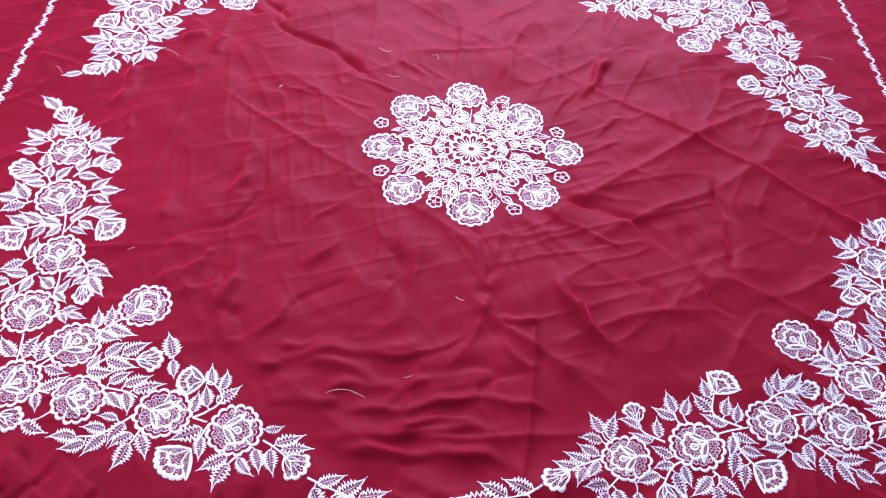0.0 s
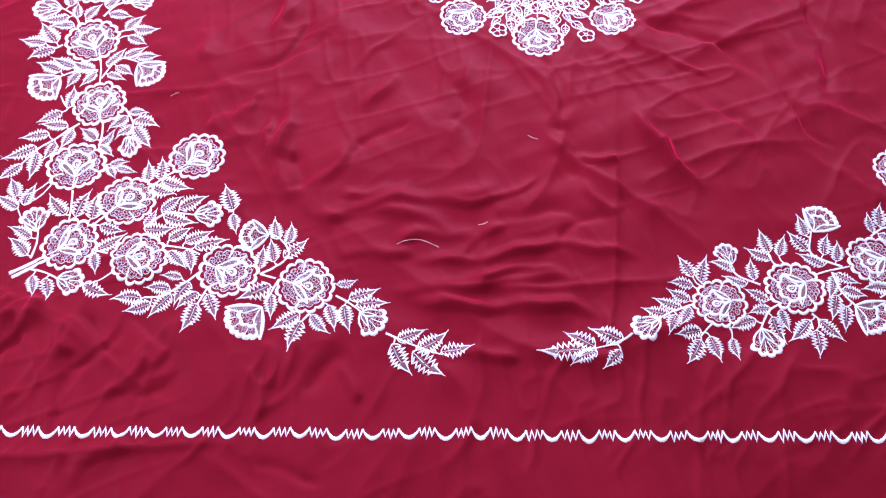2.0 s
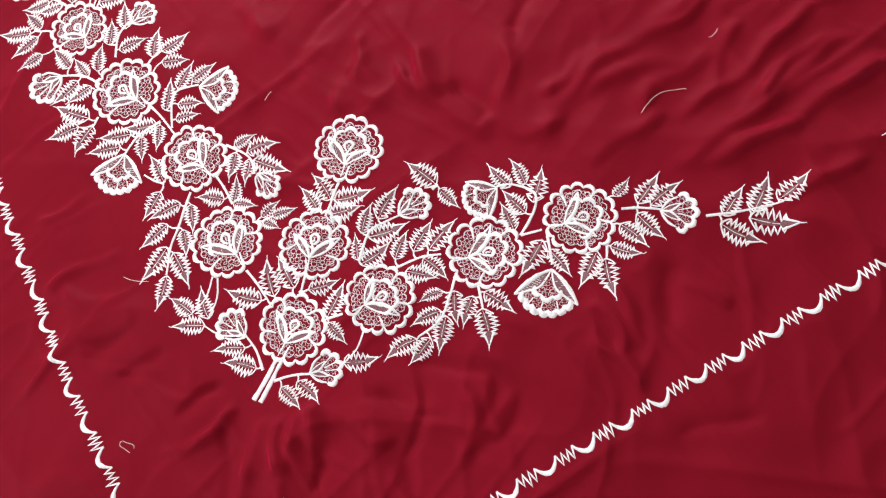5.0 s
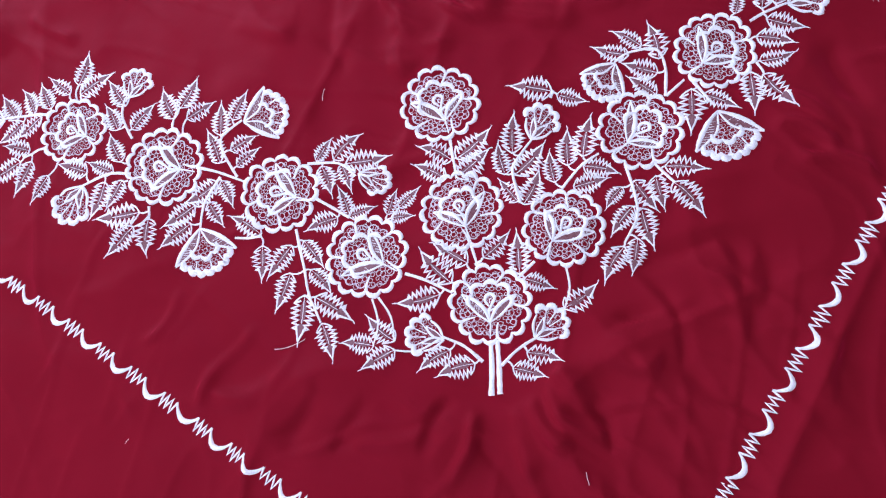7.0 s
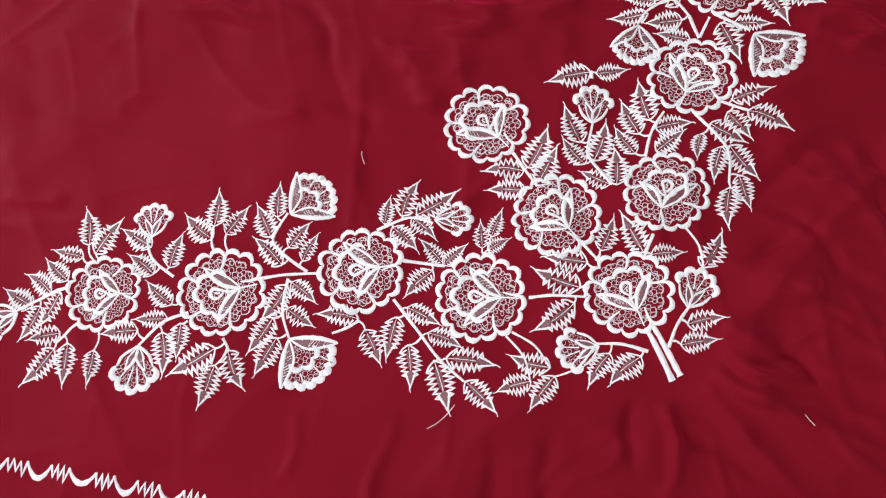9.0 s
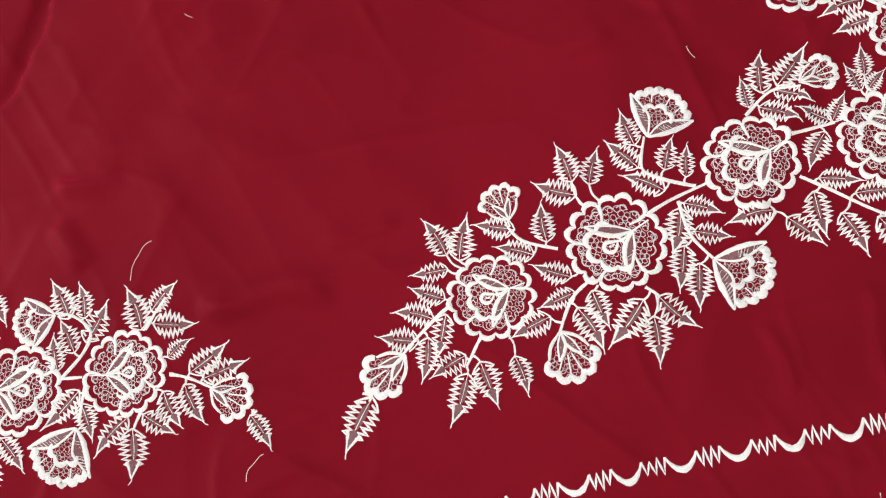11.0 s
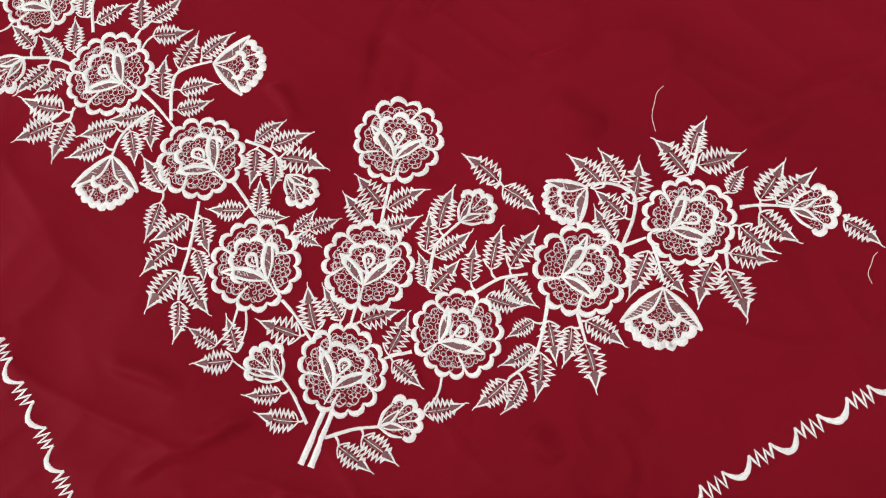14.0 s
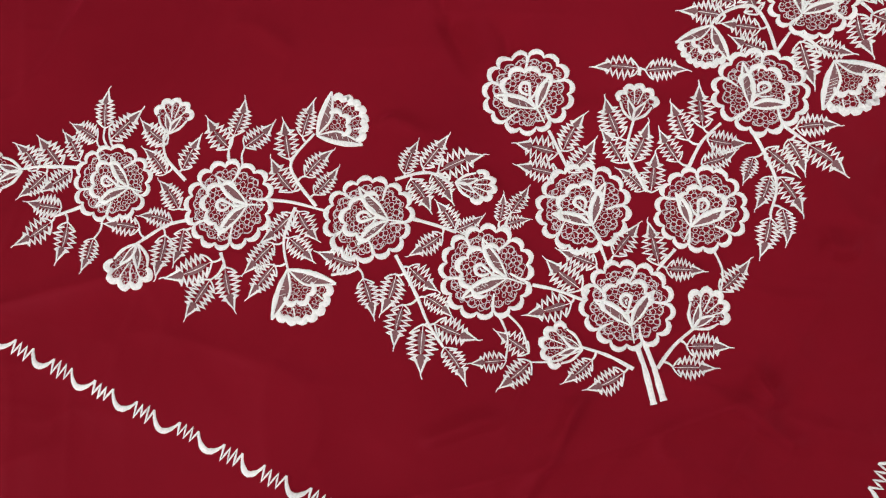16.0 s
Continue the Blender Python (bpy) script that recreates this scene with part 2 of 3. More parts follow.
FOLDS_FAR = [(-0.28, -0.71, -0.13, -0.67, 0.028, 0.0042, 0.015), (-0.48, -0.34, -0.54, -0.52, 0.022, 0.0042, 0.015), (-0.55, -0.35, -0.56, -0.44, 0.014, 0.0034, 0), (-0.47, -0.89, -0.48, -0.98, 0.018, 0.0042, 0.015), (-0.43, -0.98, -0.34, -0.91, 0.028, -0.0029, 0), (-0.73, -0.85, -0.81, -0.94, 0.014, -0.0029, 0.015), (-0.64, -0.89, -0.72, -1.0, 0.022, -0.0029, 0.01), (-0.8, -0.85, -0.84, -0.92, 0.018, 0.0038, 0.01), (-0.89, -0.81, -0.92, -0.91, 0.014, 0.0038, -0.01), (-1.0, -0.76, -1.03, -0.88, 0.014, -0.0024, 0), (-1.04, -0.58, -1.14, -0.59, 0.028, -0.0024, -0.01), (-1.02, -0.45, -1.15, -0.46, 0.014, 0.0034, -0.01), (-0.52, 0.53, -0.58, 0.59, 0.018, -0.0021, 0.01)]
FOLDS_LAST = [(-0.5, 0.49, -0.56, 0.53, 0.018, -0.0018, -0.01), (-0.7, 0.42, -0.77, 0.39, 0.028, 0.0025, -0.01), (-0.65, 0.32, -0.65, 0.41, 0.022, 0.0025, 0.01), (-0.85, 0.26, -0.89, 0.1, 0.028, 0.0038, 0.01), (-0.7, 1.0, -0.78, 0.93, 0.018, 0.0021, -0.01), (-0.82, 1.03, -0.86, 0.87, 0.014, 0.0025, 0), (-1.01, 0.63, -1.05, 0.62, 0.022, 0.0025, -0.01), (-1.03, 0.53, -1.08, 0.52, 0.028, -0.0018, 0.015), (-0.81, 0.1, -0.83, 0.01, 0.014, 0.0025, 0), (-0.57, 0.52, -0.62, 0.56, 0.022, -0.0018, 0.015), (-0.5, 0.68, -0.57, 0.67, 0.014, 0.0021, 0.01), (-0.97, 0.83, -1.08, 0.82, 0.014, 0.0025, 0), (-0.99, 0.78, -1.04, 0.8, 0.014, 0.0025, -0.01)]
FOLDS_END = [(-0.93, 0.87, -0.96, 0.9, 0.014, 0.0025, -0.01), (-0.31, 0.94, -0.38, 0.93, 0.014, -0.0015, 0.015), (-0.28, 0.66, -0.37, 0.64, 0.022, 0.0021, 0.01), (-1.03, 0.56, -1.12, 0.59, 0.014, 0.0021, 0.015)]
CREASES = FOLDS_MIDDLE + FOLDS_HEM + FOLDS_STEM + FOLDS_CORNER + FOLDS_SIDE + FOLDS_FAR + FOLDS_LAST + FOLDS_END
# loose threads: x, y, length, direction, curl
THREADS = [(-0.240, 0.385, 0.05, -100, 110), (-0.083, 0.350, 0.035, 20, 200), (-0.215, 0.268, 0.04, -60, 80), (-0.482, 0.2, 0.012, 60, 0), (-0.03, -0.455, 0.022, -20, 30), (-0.128, -0.655, 0.02, -30, 40),
           (0.945, 0.44, 0.06, 10, -40), (-0.724, -0.369, 0.018, 30, 20), (-0.273, -0.703, 0.085, 45, -75), (-0.962, -0.905, 0.016, 220, 30), (-1.004, -0.526, 0.045, 150, -40),
           (-0.797, 0.333, 0.06, -20, -60), (-1.033, 0.214, 0.04, 100, 70), (-1.234, -0.396, 0.008, 0, 0), (-1.122, -0.736, 0.055, 10, 330)]

# ---- the cloth's folds: one height field for cloth and stitching ----
X0, X1, Y0, Y1, STEP = -1.52, 1.45, -1.42, 1.46, 0.005
NX, NY = round((X1 - X0) / STEP) + 1, round((Y1 - Y0) / STEP) + 1
GX, GY = np.meshgrid(np.linspace(X0, X1, NX), np.linspace(Y0, Y1, NY), indexing="ij")
rng = np.random.RandomState(7)


def lumps(cell_x, cell_y, turn=0.0):
    """Smooth random field in about -1..1, with cells of that size, turned by an angle."""
    c, s = math.cos(radians(turn)), math.sin(radians(turn))
    u, v = (GX * c + GY * s) / cell_x + 100, (-GX * s + GY * c) / cell_y + 100
    grid = rng.uniform(-1, 1, (256, 256))
    i, j = np.floor(u).astype(int), np.floor(v).astype(int)
    fu, fv = u - i, v - j
    fu, fv = fu ** 3 * (fu * (fu * 6 - 15) + 10), fv ** 3 * (fv * (fv * 6 - 15) + 10)
    g = lambda a, b: grid[a % 256, b % 256]
    return (g(i, j) * (1 - fu) + g(i + 1, j) * fu) * (1 - fv) + (g(i, j + 1) * (1 - fu) + g(i + 1, j + 1) * fu) * fv


def ridges(cell_x, cell_y, turn):
    return (1 - np.abs(lumps(cell_x, cell_y, turn))) ** 7


def crease(x0, y0, x1, y1, width, height, bend=0.0):
    """One soft fold along a line, rounded on one side and steeper on the other."""
    dx, dy = x1 - x0, y1 - y0
    n = math.hypot(dx, dy)
    s = ((GX - x0) * dx + (GY - y0) * dy) / n
    d = (-(GX - x0) * dy + (GY - y0) * dx) / n - bend * np.sin(np.clip(s / n, 0, 1) * math.pi) - 0.010 * np.sin(s * 22 + x0 * 17) - 0.003 * np.sin(s * 63 + y0 * 29)
    end = np.clip(np.minimum(s, n - s) / (0.25 * n) + 0.15, 0, 1)
    w = np.where(d > 0, 0.72 * width, 0.4 * width)
    uneven = 0.7 + 0.3 * np.sin(s * 38 + x1 * 41)
    return height * uneven * end * end * (3 - 2 * end) * np.exp(-(d / w) ** 2)


near_half = 0.42 + 0.58 / (1 + np.exp((GY - 0.35 * GX - 0.05) * 5))
patch = lambda s: np.clip(0.5 + 0.9 * lumps(s, s), 0, 1)
HG = 0.007 * lumps(0.42, 0.42, 20) + 0.0045 * lumps(0.21, 0.17, 50)
folds = 0.0075 * ridges(0.46, 0.17, 38) * patch(0.5) + 0.0075 * ridges(0.42, 0.16, -38) * patch(0.5)
folds += 0.0060 * ridges(0.36, 0.13, 84) * patch(0.4) + 0.0060 * ridges(0.40, 0.12, 5) * patch(0.35)
folds += 0.0026 * ridges(0.24, 0.07, 62) * patch(0.25) + 0.0026 * ridges(0.24, 0.07, -62) * patch(0.25)
folds += 0.0026 * ridges(0.20, 0.05, 20) * patch(0.25) + 0.0024 * ridges(0.18, 0.045, -80) * patch(0.25)
folds += 0.0012 * lumps(0.08, 0.035, 30) + 0.0009 * lumps(0.08, 0.035, -50)
HG += 1.35 * folds * (0.5 + 0.5 * near_half) + 0.0026 * lumps(0.17, 0.075, 30) + 0.0026 * lumps(0.15, 0.065, -42)
for c in CREASES:
    HG += (3.0 + 1.6 / (1 + math.exp(-8 * (c[1] - 0.1)))) * crease(*c)


def blurred(f, r):
    """Mean over a square of 2 r + 1 cells."""
    for axis in (0, 1):
        pad = np.pad(f, [(r + 1, r) if a == axis else (0, 0) for a in (0, 1)], mode="edge")
        c = np.cumsum(pad, axis)
        n = f.shape[axis]
        hi, lo = np.take(c, range(2 * r + 1, 2 * r + 1 + n), axis), np.take(c, range(0, n), axis)
        f = (hi - lo) / (2 * r + 1)
    return f


# the stitching gathers the cloth: small folds fan out from the medallion, the corner stems and the hems
for k in range(22):
    a = 2 * math.pi * (k + rng.uniform(-0.3, 0.3)) / 22
    r0, r1 = rng.uniform(0.24, 0.30), rng.uniform(0.36, 0.55)
    HG += crease(r0 * math.cos(a), r0 * math.sin(a), r1 * math.cos(a + 0.12), r1 * math.sin(a + 0.12), rng.uniform(0.008, 0.016), rng.uniform(0.002, 0.006), 0.01)
for cx, cy, aim in ((-0.93, -0.77, 225), (-0.91, 0.85, 135)):
    for k in range(9):
        a = radians(aim + (k - 4) * 24 + rng.uniform(-8, 8))
        r0, r1 = rng.uniform(0.02, 0.08), rng.uniform(0.16, 0.34)
        HG += (0.55 if cy > 0 else 1.0) * crease(cx + r0 * math.cos(a), cy + r0 * math.sin(a), cx + r1 * math.cos(a), cy + r1 * math.sin(a), rng.uniform(0.007, 0.014), rng.uniform(0.003, 0.0065), 0.01)
for k in range(16):
    x = -1.05 + 0.135 * k + rng.uniform(-0.04, 0.04)
    HG += crease(x, -0.86 + rng.uniform(-0.05, 0.05), x - rng.uniform(0.05, 0.18), -1.12, rng.uniform(0.007, 0.014), rng.uniform(0.003, 0.006), 0.01)
for k in range(9):
    y = -0.75 + 0.2 * k + rng.uniform(-0.05, 0.05)
    HG += 0.8 * crease(-0.98, y, -1.26, y - rng.uniform(-0.08, 0.12), rng.uniform(0.008, 0.014), rng.uniform(0.002, 0.005), 0.01)
HG = HG - 0.9 * blurred(blurred(HG, 26), 26)  # the sheet lies flat on the whole
HG = np.clip(HG, -0.012, 0.03)


def height(x, y):
    u, v = np.clip((np.asarray(x) - X0) / STEP, 0, NX - 1.001), np.clip((np.asarray(y) - Y0) / STEP, 0, NY - 1.001)
    i, j = u.astype(int), v.astype(int)
    fu, fv = u - i, v - j
    return (HG[i, j] * (1 - fu) + HG[i + 1, j] * fu) * (1 - fv) + (HG[i, j + 1] * (1 - fu) + HG[i + 1, j + 1] * fu) * fv


def mesh_object(name, verts, faces, material, parent=None, label="", smooth=True, dim=()):
    me = bpy.data.meshes.new(name)
    verts = np.asarray(verts, float)
    mid = np.array([*((verts[:, :2].min(0) + verts[:, :2].max(0)) / 2), verts[:, 2].min()])
    me.from_pydata((verts - mid).tolist(), [], faces)
    me.materials.append(material)
    if any(dim):
        me.materials.append(SHEER)
        me.polygons.foreach_set("material_index", dim)
    if smooth:
        me.polygons.foreach_set("use_smooth", [True] * len(me.polygons))
    ob = new(name, me)
    at = Vector(mid)
    if parent:
        up = parent
        while up:
            at -= up.location
            up = up.parent
        ob.parent = parent
    ob.location = at
    return tagged(ob, label)


jit = np.random.RandomState(11)


class Stitching:
    """Raised threads laid on the cloth; pts in a piece's own units, set down by a similarity."""

    def __init__(self, x, y, size, turn, mirror=1):
        self.o, self.k, self.m = complex(x, y), size * complex(math.cos(turn), math.sin(turn)), mirror
        self.size = size
        self.v, self.f, self.n, self.dim = [], [], 0, []

    def fresh(self):
        s = Stitching(0, 0, 1, 0)
        s.o, s.k, s.m, s.size = self.o, self.k, self.m, self.size
        return s

    def stroke(self, pts, width, rise=0.0012, closed=False, dim=0):
        p = np.array([complex(self.m * a, b) for a, b in pts]) * self.k + self.o
        n = len(p)
        w = np.broadcast_to(np.asarray(width, float), (n,)) * self.size / 2
        w = w * (1 + 0.13 * jit.uniform(-1, 1, n)) + 0.00012 * jit.uniform(-1, 1, n)
        if closed:
            d = np.roll(p, -1) - np.roll(p, 1)
        else:
            d = np.gradient(p)
        d = 1j * d / np.maximum(np.abs(d), 1e-9)
        x = np.stack([p - d * w, p - d * w * 0.72, p + d * w * 0.72, p + d * w], 1).ravel()
        lift = np.minimum(0.95 * rise, w * 0.9)
        z = height(x.real, x.imag) + np.stack([0 * lift + 0.0002, 0.0004 + lift, 0.0004 + lift, 0 * lift + 0.0002], 1).ravel()
        self.v.append(np.stack([x.real, x.imag, z], 1))
        b = self.n
        for i in range(n if closed else n - 1):
            j = (i + 1) % n
            for k in range(3):
                q = (b + i * 4 + k, b + i * 4 + k + 1, b + j * 4 + k + 1, b + j * 4 + k)
                self.f.append(q[::-1])
                self.dim.append(dim)
        self.n += n * 4

    def loop(self, x, y, r, width, sides=6, turn=0.0, squash=1.0):
        """One small flat thread loop of a lace filling."""
        a = turn + np.arange(sides) * 2 * math.pi / sides
        ring = [complex(self.m * (x + q * r * math.cos(t)), y + q * r * squash * math.sin(t)) for q in (1 - width / r, 1) for t in a]
        p = np.array(ring) * self.k + self.o
        self.v.append(np.stack([p.real, p.imag, height(p.real, p.imag) + 0.0006], 1))
        b = self.n
        for i in range(sides):
            j = (i + 1) % sides
            q = (b + i, b + sides + i, b + sides + j, b + j)
            self.f.append(q if self.m > 0 else q[::-1])
            self.dim.append(0)
        self.n += 2 * sides

    def made(self, name, material, parent, label=""):
        return mesh_object(name, np.concatenate(self.v), self.f, material, parent, label, True, self.dim)


def arc(pts, n):
    """A smooth line through the given points."""
    p = np.array(pts, float)
    out = []
    for i in range(len(p) - 1):
        a, b, c, d = p[max(i - 1, 0)], p[i], p[i + 1], p[min(i + 2, len(p) - 1)]
        for t in np.arange(n) / n:
            out.append(0.5 * (2 * b + (c - a) * t + (2 * a - 5 * b + 4 * c - d) * t ** 2 + (3 * b - a - 3 * c + d) * t ** 3))
    return np.array(out + [p[-1]])


def swell(n, lo, hi):
    return lo + (hi - lo) * np.sin(np.linspace(0, math.pi, n))


# ---- the sheet ----
sheet = new("bed_sheet")
tagged(sheet, "crimson cotton bed sheet with white floral embroidery, wrinkled, spread flat", "bed sheet")
wv = np.stack([GX, GY, HG], -1).reshape(-1, 3)
idx = np.arange(NX * NY).reshape(NX, NY)
quads = np.stack([idx[:-1, :-1], idx[1:, :-1], idx[1:, 1:], idx[:-1, 1:]], -1).reshape(-1, 4)
rim = np.concatenate([idx[:, 0], idx[-1, 1:], idx[::-1, -1][1:], idx[0, ::-1][1:-1]])
low = wv[rim].copy()
low[:, 2] = FZ + 0.001
base = len(wv)
skirt = [(int(rim[i]), base + i, base + (i + 1) % len(rim), int(rim[(i + 1) % len(rim)])) for i in range(len(rim))]
cloth = mesh_object("cloth", np.concatenate([wv, low]), quads.tolist() + skirt, CLOTH, sheet, "wrinkled crimson cotton satin")


def lace(st, inside, cell, r, width, jitter=0.3, seed=0):
    rs = random.Random(seed)
    j = -int(1.3 / cell)
    while j * cell * 0.87 < 1.3:
        y = j * cell * 0.87
        i = -int(1.3 / cell)
        while i * cell < 1.3:
            x = (i + 0.5 * (j % 2)) * cell
            px, py = x + rs.uniform(-jitter, jitter) * cell, y + rs.uniform(-jitter, jitter) * cell
            if inside(px, py):
                st.loop(px, py, r * rs.uniform(0.75, 1.2), width, 6, rs.uniform(0, 1), rs.uniform(0.75, 1.0))
            i += 1
        j += 1


def sepal(st, base_pt, tip, bow, thick, thin, hatch=3, inner=0.5):
    """A narrow leaf with one heavy and one fine edge, closed by flat grey stitches."""
    b, t = np.array(base_pt, float), np.array(tip, float)
    d = t - b
    n = np.array((-d[1], d[0]))
    heavy = arc([b, b + 0.35 * d + bow * n, b + 0.7 * d + bow * 0.85 * n, t], 5)
    fine = arc([b, b + 0.4 * d - bow * inner * n, b + 0.75 * d - bow * inner * 0.55 * n, t], 5)
    gap = np.hypot(*(heavy - fine).T)
    st.stroke((heavy + fine) / 2, np.maximum(gap, 0.02), 0.0003, dim=1)
    st.stroke(heavy, swell(16, 0.035, thick), 0.0015)
    st.stroke(fine, swell(16, 0.03, thin))
    for q in np.linspace(0.2, 0.75, 2 * hatch):
        m = b + q * d
        st.stroke([m - 0.7 * inner * bow * n, m + 0.55 * bow * n + 0.1 * d], 0.010, 0.0004)


def rose(x, y, radius, stem, seed, lobes=16):
    """A full rose: five scalloped petals, a lobed heart, two sepals and a drop in the middle. stem: where its stem leaves, in degrees."""
    rs = random.Random(seed)
    st = Stitching(x, y, radius, radians(stem) + math.pi / 2, -1 if seed % 3 == 1 else 1)
    counts = [3, 3, 3, 3, lobes - 12]
    rs.shuffle(counts)
    tw = -math.pi / 2 + rs.uniform(-0.2, 0.2)
    rim_pts, rim_w, notches, arcs = [], [], [], []
    per, k = 7, 0
    for c in counts:
        grow = rs.uniform(-0.02, 0.025)
        notches.append(tw + 2 * math.pi * k / lobes)
        for s in range(c):
            size = rs.uniform(0.8, 1.2)
            for q in range(per):
                f = (s + q / per) / c
                a = tw + 2 * math.pi * (k + q / per) / lobes
                h = math.sin(math.pi * q / per)
                r = 0.785 + grow + 0.06 * math.sin(math.pi * f) ** 0.6 + 0.105 * h ** 0.7 * size
                rim_pts.append((r * math.cos(a), r * math.sin(a)))
                rim_w.append(0.06 + 0.062 * h)
            mid = tw + 2 * math.pi * (k + 0.5) / lobes
            arcs.append((mid, 0.72 + grow + 0.05 * math.sin(math.pi * (s + 0.5) / c)))
            k += 1
    st.stroke(rim_pts, rim_w, 0.0018, closed=True)
    for a in notches:
        st.stroke(arc([(0.47 * math.cos(a + 0.16), 0.47 * math.sin(a + 0.16)), (0.66 * math.cos(a + 0.02), 0.66 * math.sin(a + 0.02)), (0.80 * math.cos(a), 0.80 * math.sin(a))], 4), np.linspace(0.035, 0.085, 9), 0.0010)
    flower = st.made("rose", SATIN, sheet, "white embroidered rose with a scalloped rim")
    heart = st.fresh()
    hp, hw = [], []
    wide, lean = rs.uniform(0.94, 1.08), rs.uniform(-8, 8)
    for i in range(51):
        a = radians(204 + lean - 228 * i / 50)
        s = abs(math.sin(math.pi * i / 10))
        r = (0.405 + 0.10 * s ** 0.75 + 0.03 * math.sin(3 * a + seed)) * wide
        hp.append((r * math.cos(a), 0.05 + r * math.sin(a)))
        hw.append((0.05 + 0.075 * s) * min(1, 0.35 + i / 8, 0.35 + (50 - i) / 8))
    heart.stroke(hp, hw, 0.0016)
    heart.stroke(arc([(-0.02, -0.05), (-0.11, 0.07), (-0.09, 0.19), (0.02, 0.24), (0.11, 0.16), (0.06, 0.03), (-0.02, -0.12)], 4), swell(25, 0.045, 0.085), 0.0012)
    heart.stroke(arc([(0.0, 0.02), (-0.015, 0.10), (0.025, 0.13)], 3), 0.026, 0.0008)
    heart.stroke(arc([(-0.02, -0.10), (-0.03, -0.25), (-0.01, -0.42), (-0.03, -0.80)], 4), np.linspace(0.07, 0.03, 13), 0.0009)
    heart.stroke(arc([(-0.26, 0.02), (-0.12, -0.13), (0.08, -0.12), (0.27, 0.04)], 4), swell(13, 0.02, 0.05), 0.0009)
    heart.made("rose_heart", SATIN, flower)
    for tip, bow in (((-0.66, 0.30 + rs.uniform(-0.12, 0.1)), -0.135), ((0.63, 0.18 + rs.uniform(-0.16, 0.12)), 0.135)):
        sp = st.fresh()
        sepal(sp, (-0.01, -0.43), tip, bow, 0.105, 0.06, 4)
        sp.made("sepal", SATIN, flower)
    fill = st.fresh()
    for a, r in arcs:
        w = math.pi / lobes * 0.8
        fill.stroke([((r - 0.07 * abs(q) ** 2) * math.cos(a + q * w), (r - 0.07 * abs(q) ** 2) * math.sin(a + q * w)) for q in np.linspace(-1, 1, 6)], 0.028, 0.0005)
    lace(fill, lambda u, v: u * u + v * v < 0.58, 0.128, 0.074, 0.0155, 0.22, seed)
    fill.made("lace_filling", NET, flower, "fine white looped thread filling")
    return flower


def bud(x, y, x1, y1, width, seed, big=True):
    """A half-open flower in side view, from its base to the middle of its fringe."""
    rs = random.Random(seed)
    L = math.hypot(x1 - x, y1 - y) * 0.95
    st = Stitching(x, y, L, math.atan2(y1 - y, x1 - x) - math.pi / 2, 1 if seed % 2 else -1)
    hw = width / L / 2 * 0.92
    lobes, per = (7, 6) if big else (5, 8)
    pts, ws = [], []
    for i in range(lobes * per + 1):
        s = math.sin(math.pi * (i % per) / per)
        a = radians(150 - 120 * i / (lobes * per)) if big else radians(174 - 168 * i / (lobes * per))
        r = (0.83 + 0.11 * s ** 0.8 if big else 0.72 + 0.22 * s ** 0.7) + rs.uniform(-0.012, 0.012)
        pts.append((r * hw * 1.12 * math.cos(a), 0.30 + r * 0.72 * math.sin(a)) if big else (r * hw * 1.05 * math.cos(a), 0.42 + r * 0.58 * math.sin(a)))
        ws.append(0.08 + 0.065 * s if big else 0.095 + 0.05 * s)
    st.stroke(pts, ws, 0.0017)
    ob_label = "white embroidered half-open flower with two sepals" if big else "small white embroidered flower in side view"
    if big:
        pts, ws = [], []
        for i in range(25):
            s = abs(math.sin(math.pi * i / 8))
            a = radians(165 - 150 * i / 24)
            pts.append(((0.46 + 0.08 * s) * hw * math.cos(a), 0.36 + (0.24 + 0.08 * s) * math.sin(a)))
            ws.append(0.045 + 0.06 * s)
        st.stroke(pts, ws, 0.0013)
        for q in (-0.55, -0.1, 0.45):
            st.stroke(arc([(q * hw * 0.8, 0.66), (q * hw * 1.15, 0.92)], 4), 0.026, 0.0008)
    else:
        for k in (1, 2, 3, 4):
            a = radians(174 - 168 * k / 5)
            st.stroke(arc([(0.25 * hw * math.cos(a), 0.34 + 0.12 * math.sin(a)), (0.74 * hw * math.cos(a), 0.42 + 0.42 * math.sin(a))], 4), 0.03, 0.0009)
        st.stroke(arc([(-hw * 0.74, 0.44), (-hw * 0.5, 0.2), (0, 0)], 5), swell(11, 0.04, 0.07), 0.0012)
        st.stroke(arc([(hw * 0.74, 0.44), (hw * 0.5, 0.2), (0, 0)], 5), swell(11, 0.04, 0.07), 0.0012)
    flower = st.made("flower_bud" if big else "small_flower", SATIN, sheet, ob_label)
    tips = [((-hw * 1.08, 0.66), 0.055, 0.10), ((hw * 1.08, 0.66), -0.055, 0.10)] if big else [((-hw * 0.42, 0.52), -0.16, 0.065), ((hw * 0.42, 0.52), 0.16, 0.065)]
    for tip, bow, thick in tips:
        sp = st.fresh()
        sepal(sp, (0, 0.02), tip, bow, thick, 0.05 if big else 0.035, 5 if big else 0, 3.2 if big else 0.5)
        sp.made("sepal", SATIN, flower)
    fill = st.fresh()
    cell = 0.0062 / L
    lace(fill, lambda u, v: (u / (hw * 0.9)) ** 2 + ((v - 0.40) / 0.50) ** 2 < 1 and v > 0.15 + (0.5 if big else 0.4) * abs(u) / hw, cell, cell * 0.56, cell * 0.10, 0.25, seed)
    fill.made("lace_filling", NET, flower, "fine white looped thread filling")
    return flower


